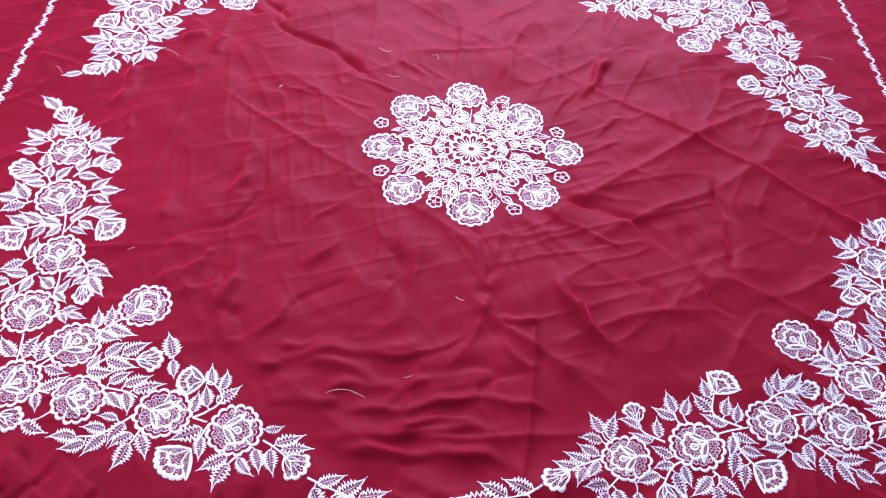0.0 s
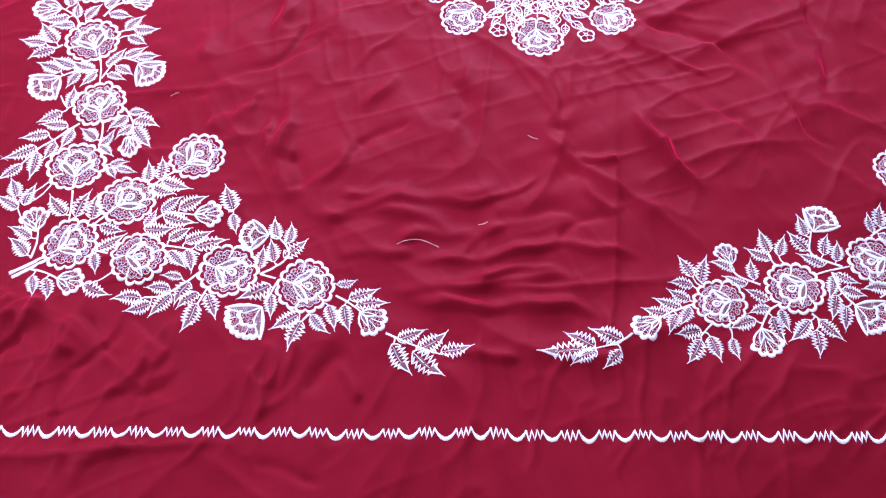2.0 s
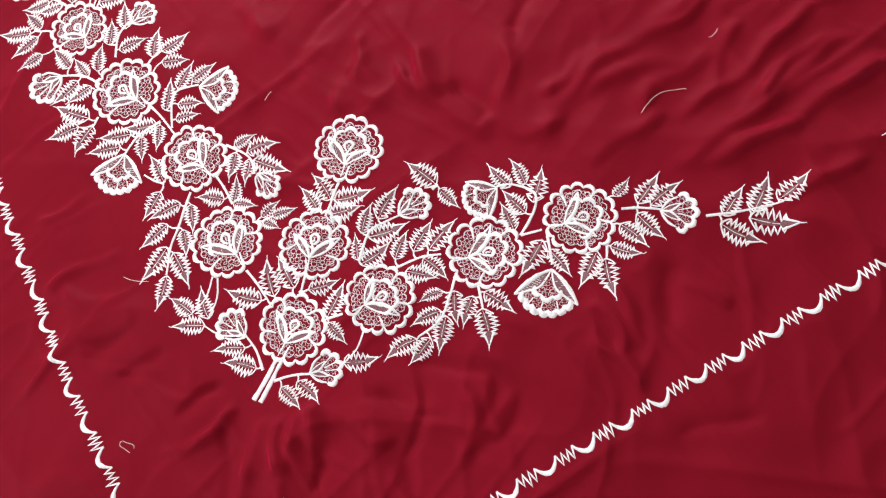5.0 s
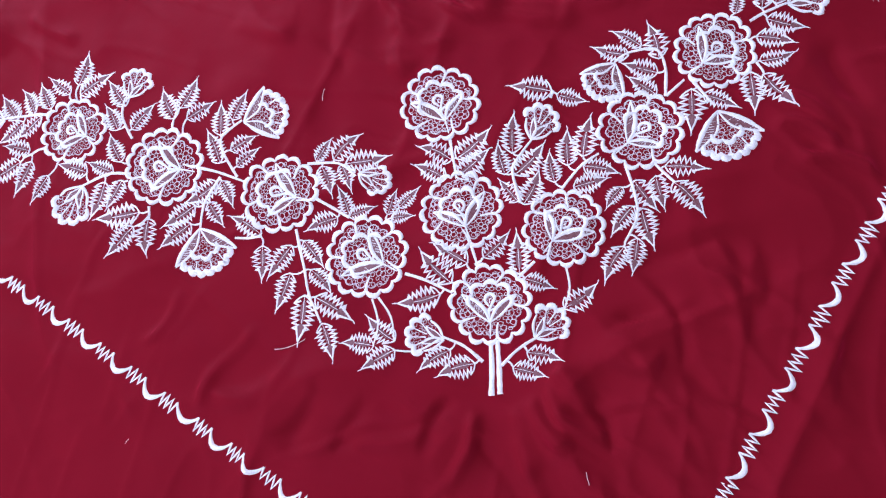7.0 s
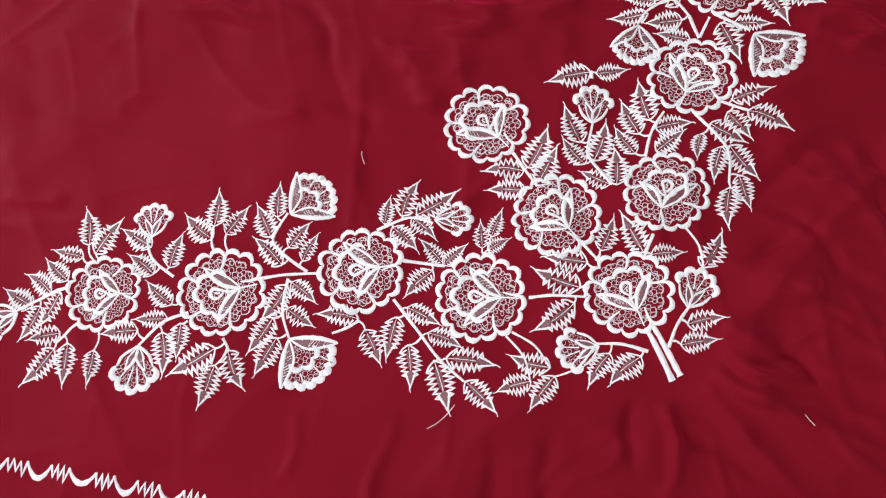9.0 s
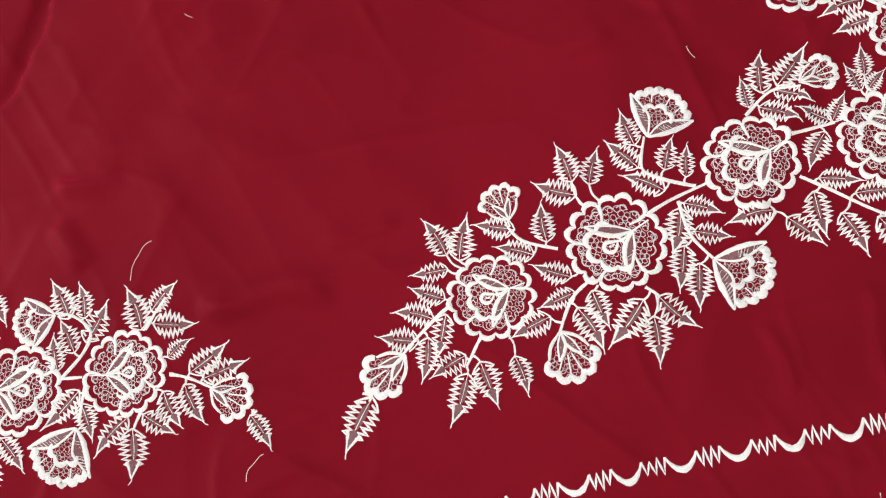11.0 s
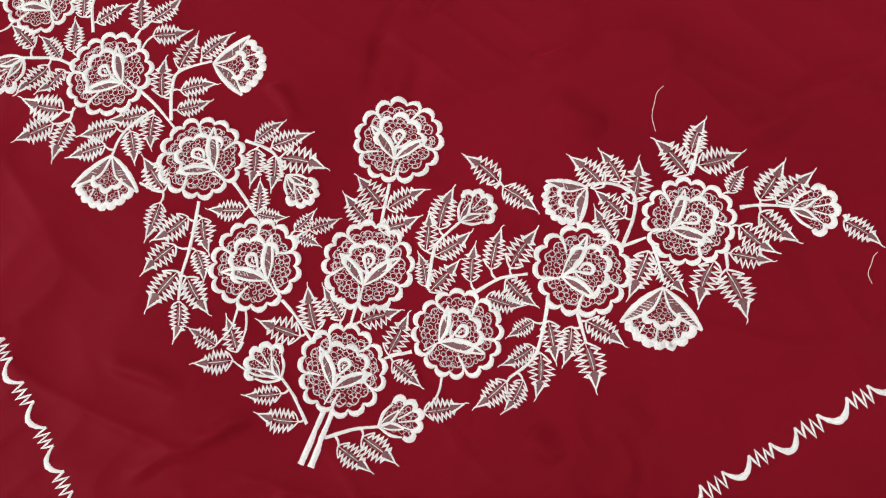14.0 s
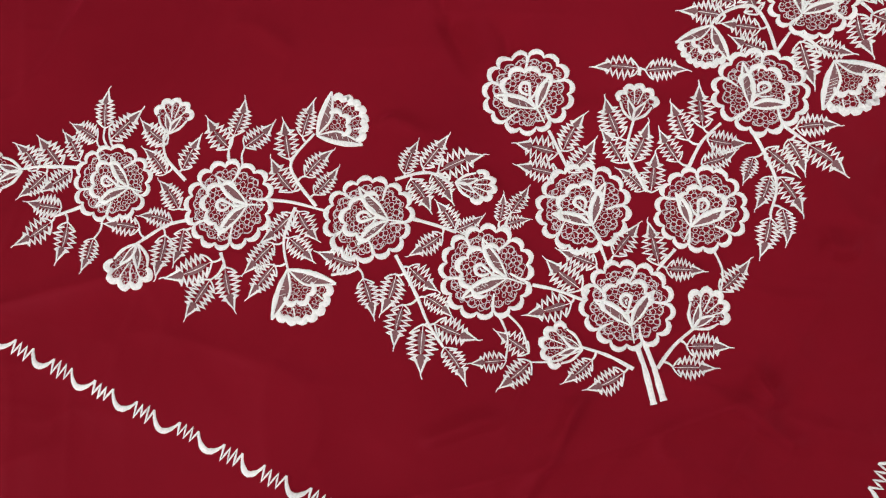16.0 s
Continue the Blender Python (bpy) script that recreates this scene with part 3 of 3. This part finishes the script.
def leaf_shape(st, rs, teeth=6, fat=0.25):
    """A serrated leaf from (0, 0) to (1, 0): broad zigzag stitches along both sides, a closed grey tip and a fine tail."""
    bend = rs.uniform(-0.07, 0.07)
    mid = lambda q: bend * math.sin(math.pi * q)
    prof = lambda q: fat * np.interp(q, (0.0, 0.08, 0.2, 0.34, 0.48, 0.6, 0.72, 0.86, 1.0), (0.10, 0.72, 1.0, 0.98, 0.80, 0.58, 0.36, 0.12, 0.02))
    st.stroke([(q, mid(q)) for q in np.linspace(0.10, 0.52, 7)], 0.62 * prof(0.3) * np.array((0.3, 0.75, 0.95, 0.95, 0.85, 0.7, 0.45)), 0.0001, dim=1)
    for side in (-1, 1):
        zig = []
        for i in range(teeth):
            q = 0.09 + 0.47 * i / (teeth - 1)
            zig += [(q, mid(q) + side * prof(q) * rs.uniform(0.26, 0.36)), (q + 0.075, mid(q) + side * prof(q) * rs.uniform(1.06, 1.34))]
        zig.append((0.66, mid(0.66) + side * prof(0.66) * 0.5))
        dense = []
        for a, c in zip(zig, zig[1:]):
            dense += [a, ((a[0] + c[0]) / 2, (a[1] + c[1]) / 2)]
        st.stroke(dense + [zig[-1]], 0.040, 0.0012)
        st.stroke(arc([(-0.02, mid(0)), (0.06, side * prof(0.08) * 0.75), (0.16, mid(0.16) + side * prof(0.16) * 1.05)], 4), 0.036, 0.0009)
        st.stroke(arc([(0.58, mid(0.58) + side * prof(0.58) * 0.80), (0.70, mid(0.70) + side * prof(0.70) * 0.75), (0.80, mid(0.80) + side * prof(0.80) * 0.6), (0.89, mid(0.89))], 4), np.linspace(0.055, 0.030, 13), 0.0012)
    st.stroke([(q, mid(q)) for q in np.linspace(0.54, 0.86, 7)], 1.2 * np.array([prof(q) for q in np.linspace(0.54, 0.86, 7)]), 0.0006, dim=1)
    st.stroke([(q, mid(q)) for q in np.linspace(0, 0.62, 9)], 0.013, 0.0005)
    st.stroke(arc([(0.86, mid(0.86)), (0.93, mid(0.93) + rs.uniform(-0.015, 0.015)), (1.0, rs.uniform(-0.03, 0.03))], 3), np.linspace(0.034, 0.016, 7), 0.0008)


# how far the stitched roses of the near corner stray from the drawn pattern: x, y, then the shift in millimetres
STRAY = [(0, 0, 5, -11), (89, -78, -3, 6), (196, -178, -4, -2), (156, 28, -3, 4), (305, 25, 2, -2), (469, 77, -2, 1), (612, 110, 4, -1), (-30, -128, -3, 4), (-39, -277, -1, 5), (-53, -412, 5, -5),
         (745, 170, -10, -11), (94, 130, -12, -17), (309, 150, -3, 9), (120, -245, 14, -13), (-80, -35, -18, 5), (367, -92, -20, 1)]


def slip(x, y):
    w = [math.exp(-((x - p) ** 2 + (y - q) ** 2) / 5000) for p, q, u, v in STRAY]
    k = 1000 * (sum(w) + 0.15)
    return sum(a * r[2] for a, r in zip(w, STRAY)) / k, sum(a * r[3] for a, r in zip(w, STRAY)) / k


def place(corner, x, y):
    """From millimetres in the corner motif to the sheet."""
    ox, oy, s, turn = corner[:4]
    if len(corner) > 4:
        (a, c), (d, e) = corner[4]
        u, v = slip(x, y)
        return ox + (a * x + c * y) / 1000 + u, oy + (d * x + e * y) / 1000 + v
    p = complex(x, y) / 1000 * s * complex(math.cos(radians(turn)), math.sin(radians(turn)))
    return ox + p.real, oy + p.imag


def leaf(x0, y0, x1, y1, seed, into=None, fat=0.232, foot=None):
    rs = random.Random(seed)
    st = Stitching(x0, y0, math.hypot(x1 - x0, y1 - y0), math.atan2(y1 - y0, x1 - x0))
    leaf_shape(st, rs, rs.choice((5, 6, 6)), fat * rs.uniform(0.9, 1.1))
    if foot:
        run = Stitching(0, 0, 1, 0)
        run.stroke(foot, np.linspace(0.0028, 0.0020, len(foot)), 0.0010)
        st.v += run.v
        st.f += [tuple(i + st.n for i in f) for f in run.f]
        st.dim += run.dim
        st.n += run.n
    if into is None:
        return st.made("leaf", SATIN, sheet, "")
    into.v += st.v
    into.f += [tuple(i + into.n for i in f) for f in st.f]
    into.dim += st.dim
    into.n += st.n


def petiole(corner, x, y, joints):
    """A thin stalk from a leaf's base to the nearest stem or rose rim, in the motif's millimetres."""
    d = np.hypot(joints[:, 0] - x, joints[:, 1] - y)
    k = int(d.argmin())
    if not 2 < d[k] < 60:
        return None
    m = (joints[k] + (x, y)) / 2 + 0.12 * np.array((joints[k][1] - y, x - joints[k][0]))
    return [place(corner, *p) for p in arc([joints[k], m, (x, y)], 4)]


def stalk(corner, pts, seed, width=4.6):
    p = [place(corner, *q) for q in pts]
    st = Stitching(0, 0, 1, 0)
    a = arc(p, 5)
    w = np.full(len(a), width / 1000) * np.linspace(1.15, 0.8, len(a))
    st.stroke(a, w, 0.0012)
    return st.made("stem", SATIN, sheet, "")


# ---- the corner motif, in millimetres from its lowest rose ----
ROSES = [(1, 2, 52, 125), (88, -79, 54, 139), (199, -181, 54, 142), (156, 30, 55, -172), (305, 27, 54, -165), (465, 79, 56, -155), (609, 111, 49, -170),
         (-30, -127, 51, 84), (-41, -278, 54, 78), (-53, -406, 51, 82)]
SPRAY_TIP = [(651, 71, 697, 66), (649, 54, 669, 5), (636, 64, 616, 11), (661, 102, 701, 77), (570, 42, 617, 26), (555, 75, 598, 57), (537, 62, 533, 13), (520, 106, 562, 84), (495, 17, 541, -9), (496, 1, 506, -49), (478, 8, 459, -37), (552, 146, 600, 161), (520, 124, 564, 135), (597, 180, 591, 224), (520, 142, 503, 195), (501, 126, 491, 172)]
SPRAY_OUT = [(451, 147, 500, 190), (444, 167, 451, 222), (433, 147, 396, 189), (393, 99, 411, 148), (380, 121, 393, 172), (388, 59, 410, 108), (378, 86, 336, 101), (292, 83, 346, 87), (423, 0, 453, -43), (421, -31, 428, -80), (396, 11, 378, -34), (401, 34, 446, 5), (376, 26, 365, -18), (383, 54, 343, 76), (291, -38, 291, -82), (273, -52, 261, -103), (254, -54, 210, -96), (280, -33, 239, -4), (259, -49, 220, -23), (208, 0, 245, -22)]
SPRAY_LOW = [(207, 1, 183, -30), (166, -28, 176, -62), (158, -43, 152, -81), (159, -26, 133, -45), (219, 12, 247, 52), (279, 94, 247, 132), (248, 74, 245, 126), (238, 60, 193, 72), (226, 102, 213, 153), (207, 83, 167, 93), (196, 113, 173, 168), (184, 106, 129, 102), (163, 126, 124, 155), (97, 111, 134, 132), (78, 93, 124, 86), (72, 102, 94, 146), (13, 73, 33, 111), (-23, 71, 10, 107), (49, -25, 98, -25), (54, 6, 107, -12)]
SPRAY_BASE = [(58, 25, 101, 60), (35, -43, 23, -91), (-12, -52, 19, -96), (-22, -51, -64, -66), (-84, -54, -100, -101), (-74, 17, -120, -2), (-69, 44, -114, 25), (139, -127, 192, -119), (129, -104, 181, -96), (134, -132, 127, -184), (117, -112, 106, -162), (82, -169, 117, -211), (68, -144, 108, -172), (58, -150, 60, -202), (34, -124, 74, -136), (26, -125, 40, -174), (12, -169, 48, -197), (12, -195, 48, -232), (2, -214, 26, -266), (-8, -203, -53, -218)]
SPRAY_MID = [(-13, -175, -44, -209), (94, -254, 146, -234), (85, -255, 38, -274), (29, -350, 82, -334), (24, -369, 70, -368), (-4, -366, 38, -402), (-13, -350, 33, -338), (-29, -327, 17, -329), (-60, -350, -95, -300), (-76, -352, -123, -359), (-105, -403, -141, -359), (-120, -408, -179, -395), (-107, -423, -139, -459), (-87, -449, -135, -466), (-86, -475, -137, -493), (-91, -253, -137, -275), (-88, -236, -120, -204), (-110, -239, -162, -220)]
SPRAY_END = [(-61, -204, -61, -169), (-70, -218, -115, -200), (-85, -190, -83, -146), (-95, -193, -135, -161), (-102, -146, -108, -99), (-110, -162, -129, -123), (-8, -435, 49, -424), (10, -451, 36, -489), (-6, -451, -19, -504), (-49, -461, -34, -494), (-73, -484, -48, -535), (-84, -498, -76, -555), (704, 133, 752, 115), (679, 118, 729, 95), (691, 134, 711, 177), (663, 119, 690, 160), (652, 164, 701, 174), (654, 183, 686, 230), (636, 176, 625, 228)]
BIG_BUDS = [(406, -37, 367, -92, 76), (365, 118, 309, 160, 84), (-100, -343, -156, -301, 86), (37, -335, 35, -279, 64)]
SMALL_BUDS = [(26, 66, 74, 78, 56), (-72, -3, -85, -54, 54), (231, -50, 182, -60, 44), (573, 30, 584, -16, 54), (76, -192, 85, -240, 52), (-98, -504, -128, -549, 62), (544, 163, 534, 221, 66), (722, 142, 774, 172, 58)]
STEMS = [((-65, 89), (-45, 62), (-25, 38)), ((-73, 81), (-52, 55), (-31, 31)), ((-31, 63), (0, 61), (29, 64)), ((-54, 52), (-61, 22), (-74, -6)), ((104, 23), (79, 18), (47, 16)), ((56, -49), (39, -31)), ((-22, -75), (-13, -45)),
         ((290, 84), (298, 93), (315, 104)), ((258, 54), (218, 85), (193, 108), (165, 126)), ((257, 8), (233, 5), (205, 3)), ((298, -27), (264, -49), (231, -45)), ((424, 55), (395, 46), (355, 39)), ((368, 39), (402, 21), (419, 2), (409, -39))]
STEMS_2 = [((389, 50), (384, 88), (364, 118)), ((527, 73), (563, 57), (578, 34)), ((496, 111), (524, 130), (546, 166)), ((445, 133), (436, 142)), ((158, -147), (116, -110)), ((30, -124), (61, -149), (70, -163), (75, -192)), ((90, -246), (92, -256)),
           ((-1, -166), (-3, -198), (-14, -226)), ((-51, -229), (-75, -208), (-95, -184), (-100, -151)), ((-76, -250), (-110, -240)), ((-40, -331), (-45, -357)), ((-56, -359), (-96, -346))]
STEMS_3 = [((-40, -330), (-17, -360), (6, -373), (29, -356), (39, -334)), ((-10, -439), (21, -470)), ((-69, -460), (-79, -481), (-97, -506)), ((-104, -419), (-118, -411)), ((48, 17), (45, 3)), ((40, -28), (36, -37)), ((655, 110), (695, 125), (727, 143)), ((628, 150), (653, 175))]
END_L_SPRIG = [(864, 200, 949, 206), (844, 193, 897, 161), (795, 185, 852, 155), (844, 207, 892, 232), (799, 203, 835, 239)]
END_Q_SPRIG = [(-146, -573, -120, -619), (-159, -608, -122, -654), (-160, -644, -146, -697), (-154, -564, -203, -601), (-165, -599, -205, -654)]
RIMS = [(x + 0.9 * r * math.cos(a), y + 0.9 * r * math.sin(a)) for x, y, r, stem in ROSES for a in np.linspace(0, 2 * math.pi, 40)]
JOINTS = np.array(RIMS + [tuple(q) for s in STEMS + STEMS_2 + STEMS_3 for q in arc(s, 8)] + [tuple(q) for q in arc(((776, 172), (800, 187), (868, 203)), 8)] + [tuple(q) for q in arc(((-135, -552), (-150, -590), (-166, -647)), 8)])
CORNERS = {"d": (-0.849, 0.765, 1.0, 0.0), "a": (-0.8472, -0.7015, 1.0155, 87.7, ((0.0473, -1.0286), (1.0216, 0.0654))), "b": (0.8542, -0.6967, 0.943, -178.8), "c": (0.776, 0.666, 0.912, -86.0)}

for key, corner in CORNERS.items():
    near = key in "ad"
    seed = ord(key) * 100
    s = corner[2]
    for i, (x, y, r, stem) in enumerate(ROSES):
        rose(*place(corner, x, y), r / 1000 * s, stem + corner[3], i + (0 if near else 3), 15 + i % 2)
    for i, (x, y, x1, y1, w) in enumerate(BIG_BUDS):
        bud(*place(corner, x, y), *place(corner, x1, y1), w / 1000 * s, seed + i)
    for i, (x, y, x1, y1, w) in enumerate(SMALL_BUDS):
        bud(*place(corner, x, y), *place(corner, x1, y1), w / 1000 * s, seed + i, False)
    rest = None if near else Stitching(0, 0, 1, 0)
    sprays = SPRAY_TIP + SPRAY_OUT + SPRAY_LOW + SPRAY_BASE + SPRAY_MID + SPRAY_END
    if key == "a":
        sprays = [q for q in sprays if q not in ((-8, -435, 49, -424), (10, -451, 36, -489), (-6, -451, -19, -504))]
    sprays = sprays + (END_L_SPRIG + [(-139, -544, -184, -561)] if key in "db" else END_Q_SPRIG + [(767, 179, 804, 238)])
    for i, (x, y, x1, y1) in enumerate(sprays):
        leaf(*place(corner, x, y), *place(corner, x1, y1), seed + i, rest, foot=petiole(corner, x, y, JOINTS))
    if rest:
        tagged(rest.made("leaves", SATIN, sheet, "white embroidered serrated leaves"), kind="stuff")
    ends = [((776, 172), (800, 187), (868, 203)), ((-133, -548), (-140, -546))] if key in "db" else [((-135, -552), (-150, -590), (-166, -647)), ((766, 174), (770, 182))]
    for i, pts in enumerate(STEMS + STEMS_2 + STEMS_3 + ends):
        if key == "a" and pts == STEMS_3[1]:
            continue
        stalk(corner, pts, i, 6.4 if i < 2 else 3.7)

# ---- the round medallion ----
MED = (0.004, 0.0, 1.0, 0.0)


def daisy(x, y, r, petals, name, label, seed):
    st = Stitching(x, y, r, seed * 0.7)
    pts, ws = [], []
    per = 8
    for i in range(petals * per):
        s = math.sin(math.pi * (i % per) / per)
        a = 2 * math.pi * i / (petals * per)
        rr = 0.70 + 0.22 * s ** 0.7
        pts.append((rr * math.cos(a), rr * math.sin(a)))
        ws.append(0.09 + 0.06 * s if petals > 6 else 0.2)
    st.stroke(pts, ws, 0.0013, closed=True)
    for i in range(petals):
        a = 2 * math.pi * i / petals
        st.stroke([(0.16 * math.cos(a), 0.16 * math.sin(a)), (0.45 * math.cos(a), 0.45 * math.sin(a)), (0.74 * math.cos(a), 0.74 * math.sin(a))], 0.055, 0.0008)
        b = a + math.pi / petals
        if petals > 6:
            st.stroke(arc([(0.15 * math.cos(b - 0.1), 0.15 * math.sin(b - 0.1)), (0.66 * math.cos(b), 0.66 * math.sin(b)), (0.15 * math.cos(b + 0.1), 0.15 * math.sin(b + 0.1))], 4), 0.045, 0.0008)
    st.stroke([(0.18 * math.cos(a), 0.18 * math.sin(a)) for a in np.linspace(0, 6.28, 12)[:-1]], 0.10, 0.0012, closed=True)
    return st.made(name, SATIN, sheet, label)


RING = [(-10, 205, 52), (132, 127, 50), (221, 6, 50), (155, -145, 49), (-3, -203, 54), (-155, -148, 50), (-211, -4, 50), (-153, 140, 50)]
for i, (x, y, r) in enumerate(RING):
    rose(MED[0] + x / 1000, y / 1000, r / 1000, math.degrees(math.atan2(-y, -x)) + 8, i + 20, 15)
daisy(MED[0], 0.001, 0.055, 13, "daisy", "white embroidered daisy with narrow petals", 1)
for i, (x, y) in enumerate([(-220, 82), (-99, 177), (-95, 85), (80, 191), (88, 78), (213, 79), (213, -79), (97, -196), (93, -102), (-84, -190), (-211, -92), (-91, -83), (-133, -9), (157, 12), (0, -118), (-20, 112), (60, 122)]):
    daisy(MED[0] + x / 1000, y / 1000, 0.019, 5, "blossom", "small white embroidered five-petal blossom", i)
rs = random.Random(5)


def small_leaf(x0, y0, x1, y1, seed):
    """A short pointed leaf: outline, vein and a few side stitches."""
    q = random.Random(seed)
    st = Stitching(x0, y0, math.hypot(x1 - x0, y1 - y0), math.atan2(y1 - y0, x1 - x0))
    fat = q.uniform(0.24, 0.31)
    for side in (-1, 1):
        st.stroke(arc([(0.0, 0.0), (0.22, side * fat * 0.9), (0.5, side * fat * 0.85), (0.78, side * fat * 0.35), (1.0, 0.0)], 4), swell(17, 0.035, 0.065), 0.0011)
        for v in (0.28, 0.46, 0.62):
            st.stroke([(v, 0.0), (v + 0.14, side * fat * 0.6)], 0.035, 0.0007)
    st.stroke([(v, 0.0) for v in np.linspace(-0.15, 0.8, 8)], 0.045, 0.0009)
    return st.made("leaf", SATIN, sheet, "")


for k in range(8):
    a = radians(22 + 45 * k)
    u, v = complex(math.cos(a), math.sin(a)), complex(-math.sin(a), math.cos(a))
    spots = [(66, 5, 84, 36), (66, -5, 86, -36), (96, 6, 120, 38), (98, -6, 118, -38), (126, 5, 158, 34), (126, -5, 158, -32), (140, 0, 180, 4), (58, 0, 92, 2), (104, 0, 134, -3), (146, 16, 176, 42), (148, -16, 178, -42), (172, 10, 204, 22), (172, -10, 204, -20)]
    for j, (x0, y0, x1, y1) in enumerate(spots):
        p, q = (x0 * u + y0 * v) / 1000, (x1 * u + y1 * v) / 1000
        p, q = p + complex(rs.uniform(-4, 4), rs.uniform(-4, 4)) / 1000, q + complex(rs.uniform(-6, 6), rs.uniform(-6, 6)) / 1000
        small_leaf(MED[0] + p.real, p.imag, MED[0] + q.real, q.imag, 900 + k * 20 + j)
    u2, v2 = u * complex(math.cos(0.39), math.sin(0.39)), v * complex(math.cos(0.39), math.sin(0.39))
    for j, (x0, y0, x1, y1) in enumerate([(116, 12, 148, 26), (116, -12, 148, -26), (62, 0, 92, 3), (98, 8, 116, 34), (98, -8, 116, -34)]):
        p, q = (x0 * u2 + y0 * v2) / 1000, (x1 * u2 + y1 * v2) / 1000
        small_leaf(MED[0] + p.real, p.imag, MED[0] + q.real, q.imag, 700 + k * 20 + j)
    stalk(MED, [(52 * u2.real, 52 * u2.imag), ((95 * u2 + 3 * v2).real, (95 * u2 + 3 * v2).imag), (150 * u2.real, 150 * u2.imag)], k, 2.4)
    stalk(MED, [(50 * u.real, 50 * u.imag), ((85 * u + 4 * v).real, (85 * u + 4 * v).imag), ((120 * u).real, (120 * u).imag), ((150 * u + 4 * v).real, (150 * u + 4 * v).imag)], k, 2.6)

# ---- the scalloped border line ----
BX0, BX1, BY0, BY1 = -1.150, 1.107, -1.050, 1.098


def pull(y):
    """The line drifts outwards towards one corner."""
    q = min(1, max(0, (-0.1 - y) / 0.5))
    return -0.020 * q * q * (3 - 2 * q)


def border_run(x0, y0, x1, y1, seed):
    rs = random.Random(seed)
    n = round(math.hypot(x1 - x0, y1 - y0) / 0.0565)
    d = complex(x1 - x0, y1 - y0) / n
    for i in range(n):
        ends = [complex(x0, y0) + d * k for k in (i, i + 1)]
        o, o1 = [e + (pull(e.imag) if x0 == x1 == BX0 else 0) for e in ends]
        e = o1 - o
        st = Stitching(o.real, o.imag, abs(e), math.atan2(e.imag, e.real))
        c = rs.uniform(0.52, 0.60)
        y = 0.18
        sag = rs.uniform(0.26, 0.32)
        curve = [(c * q, y - sag * math.sin(math.pi * q) ** 0.75) for q in np.linspace(0, 1, 17)]
        st.stroke(curve, swell(17, 0.035, 0.125), 0.0013)
        zig = [(c, y)]
        for k in range(3):
            zig += [(c + (1 - c) * (k + 0.45 + rs.uniform(-0.06, 0.06)) / 3, y - rs.uniform(0.24, 0.34)), (c + (1 - c) * (k + 1) / 3, y + rs.uniform(-0.03, 0.04) * (k < 2))]
        dense = []
        for a, b in zip(zig, zig[1:]):
            dense += [a, ((a[0] + b[0]) / 2, (a[1] + b[1]) / 2)]
        st.stroke(dense + [zig[-1]], 0.044, 0.0009)
        st.made("border_scallop", SATIN, sheet, "")


border_run(BX0 + pull(BY0), BY0, BX1, BY0, 1)
border_run(BX1, BY0, BX1, BY1, 2)
border_run(BX1, BY1, BX0, BY1, 3)
border_run(BX0, BY1, BX0, BY0, 4)

# ---- loose thread ends lying on the cloth ----
def loose_thread(x, y, length, turn, curl, seed, label="short loose cream thread end lying on the cloth"):
    rs = random.Random(seed)
    pts, p, a = [], complex(x, y), radians(turn)
    n = 14
    for i in range(n):
        pts.append((p.real, p.imag))
        a += radians(curl) / n * (1 + 1.5 * math.sin(i * 0.9 + seed)) + rs.uniform(-0.15, 0.15)
        p += complex(math.cos(a), math.sin(a)) * length / n
    verts, faces = [], []
    p = np.array(pts)
    d = np.gradient(p, axis=0)
    d /= np.linalg.norm(d, axis=1)[:, None]
    for i in range(n):
        nx, ny = -d[i, 1], d[i, 0]
        z = float(height(*p[i])) + 0.0008
        for k in range(5):
            t = 2 * math.pi * k / 5
            verts.append((p[i, 0] + nx * 0.00042 * math.cos(t), p[i, 1] + ny * 0.00042 * math.cos(t), z + 0.00042 * math.sin(t)))
    for i in range(n - 1):
        for k in range(5):
            faces.append((i * 5 + k, i * 5 + (k + 1) % 5, i * 5 + 5 + (k + 1) % 5, i * 5 + 5 + k))
    return tagged(mesh_object("loose_thread", verts, faces, LOOSE), label, "thread", "loose threads on the sheet")


for i, row in enumerate(THREADS):
    loose_thread(*row, i)
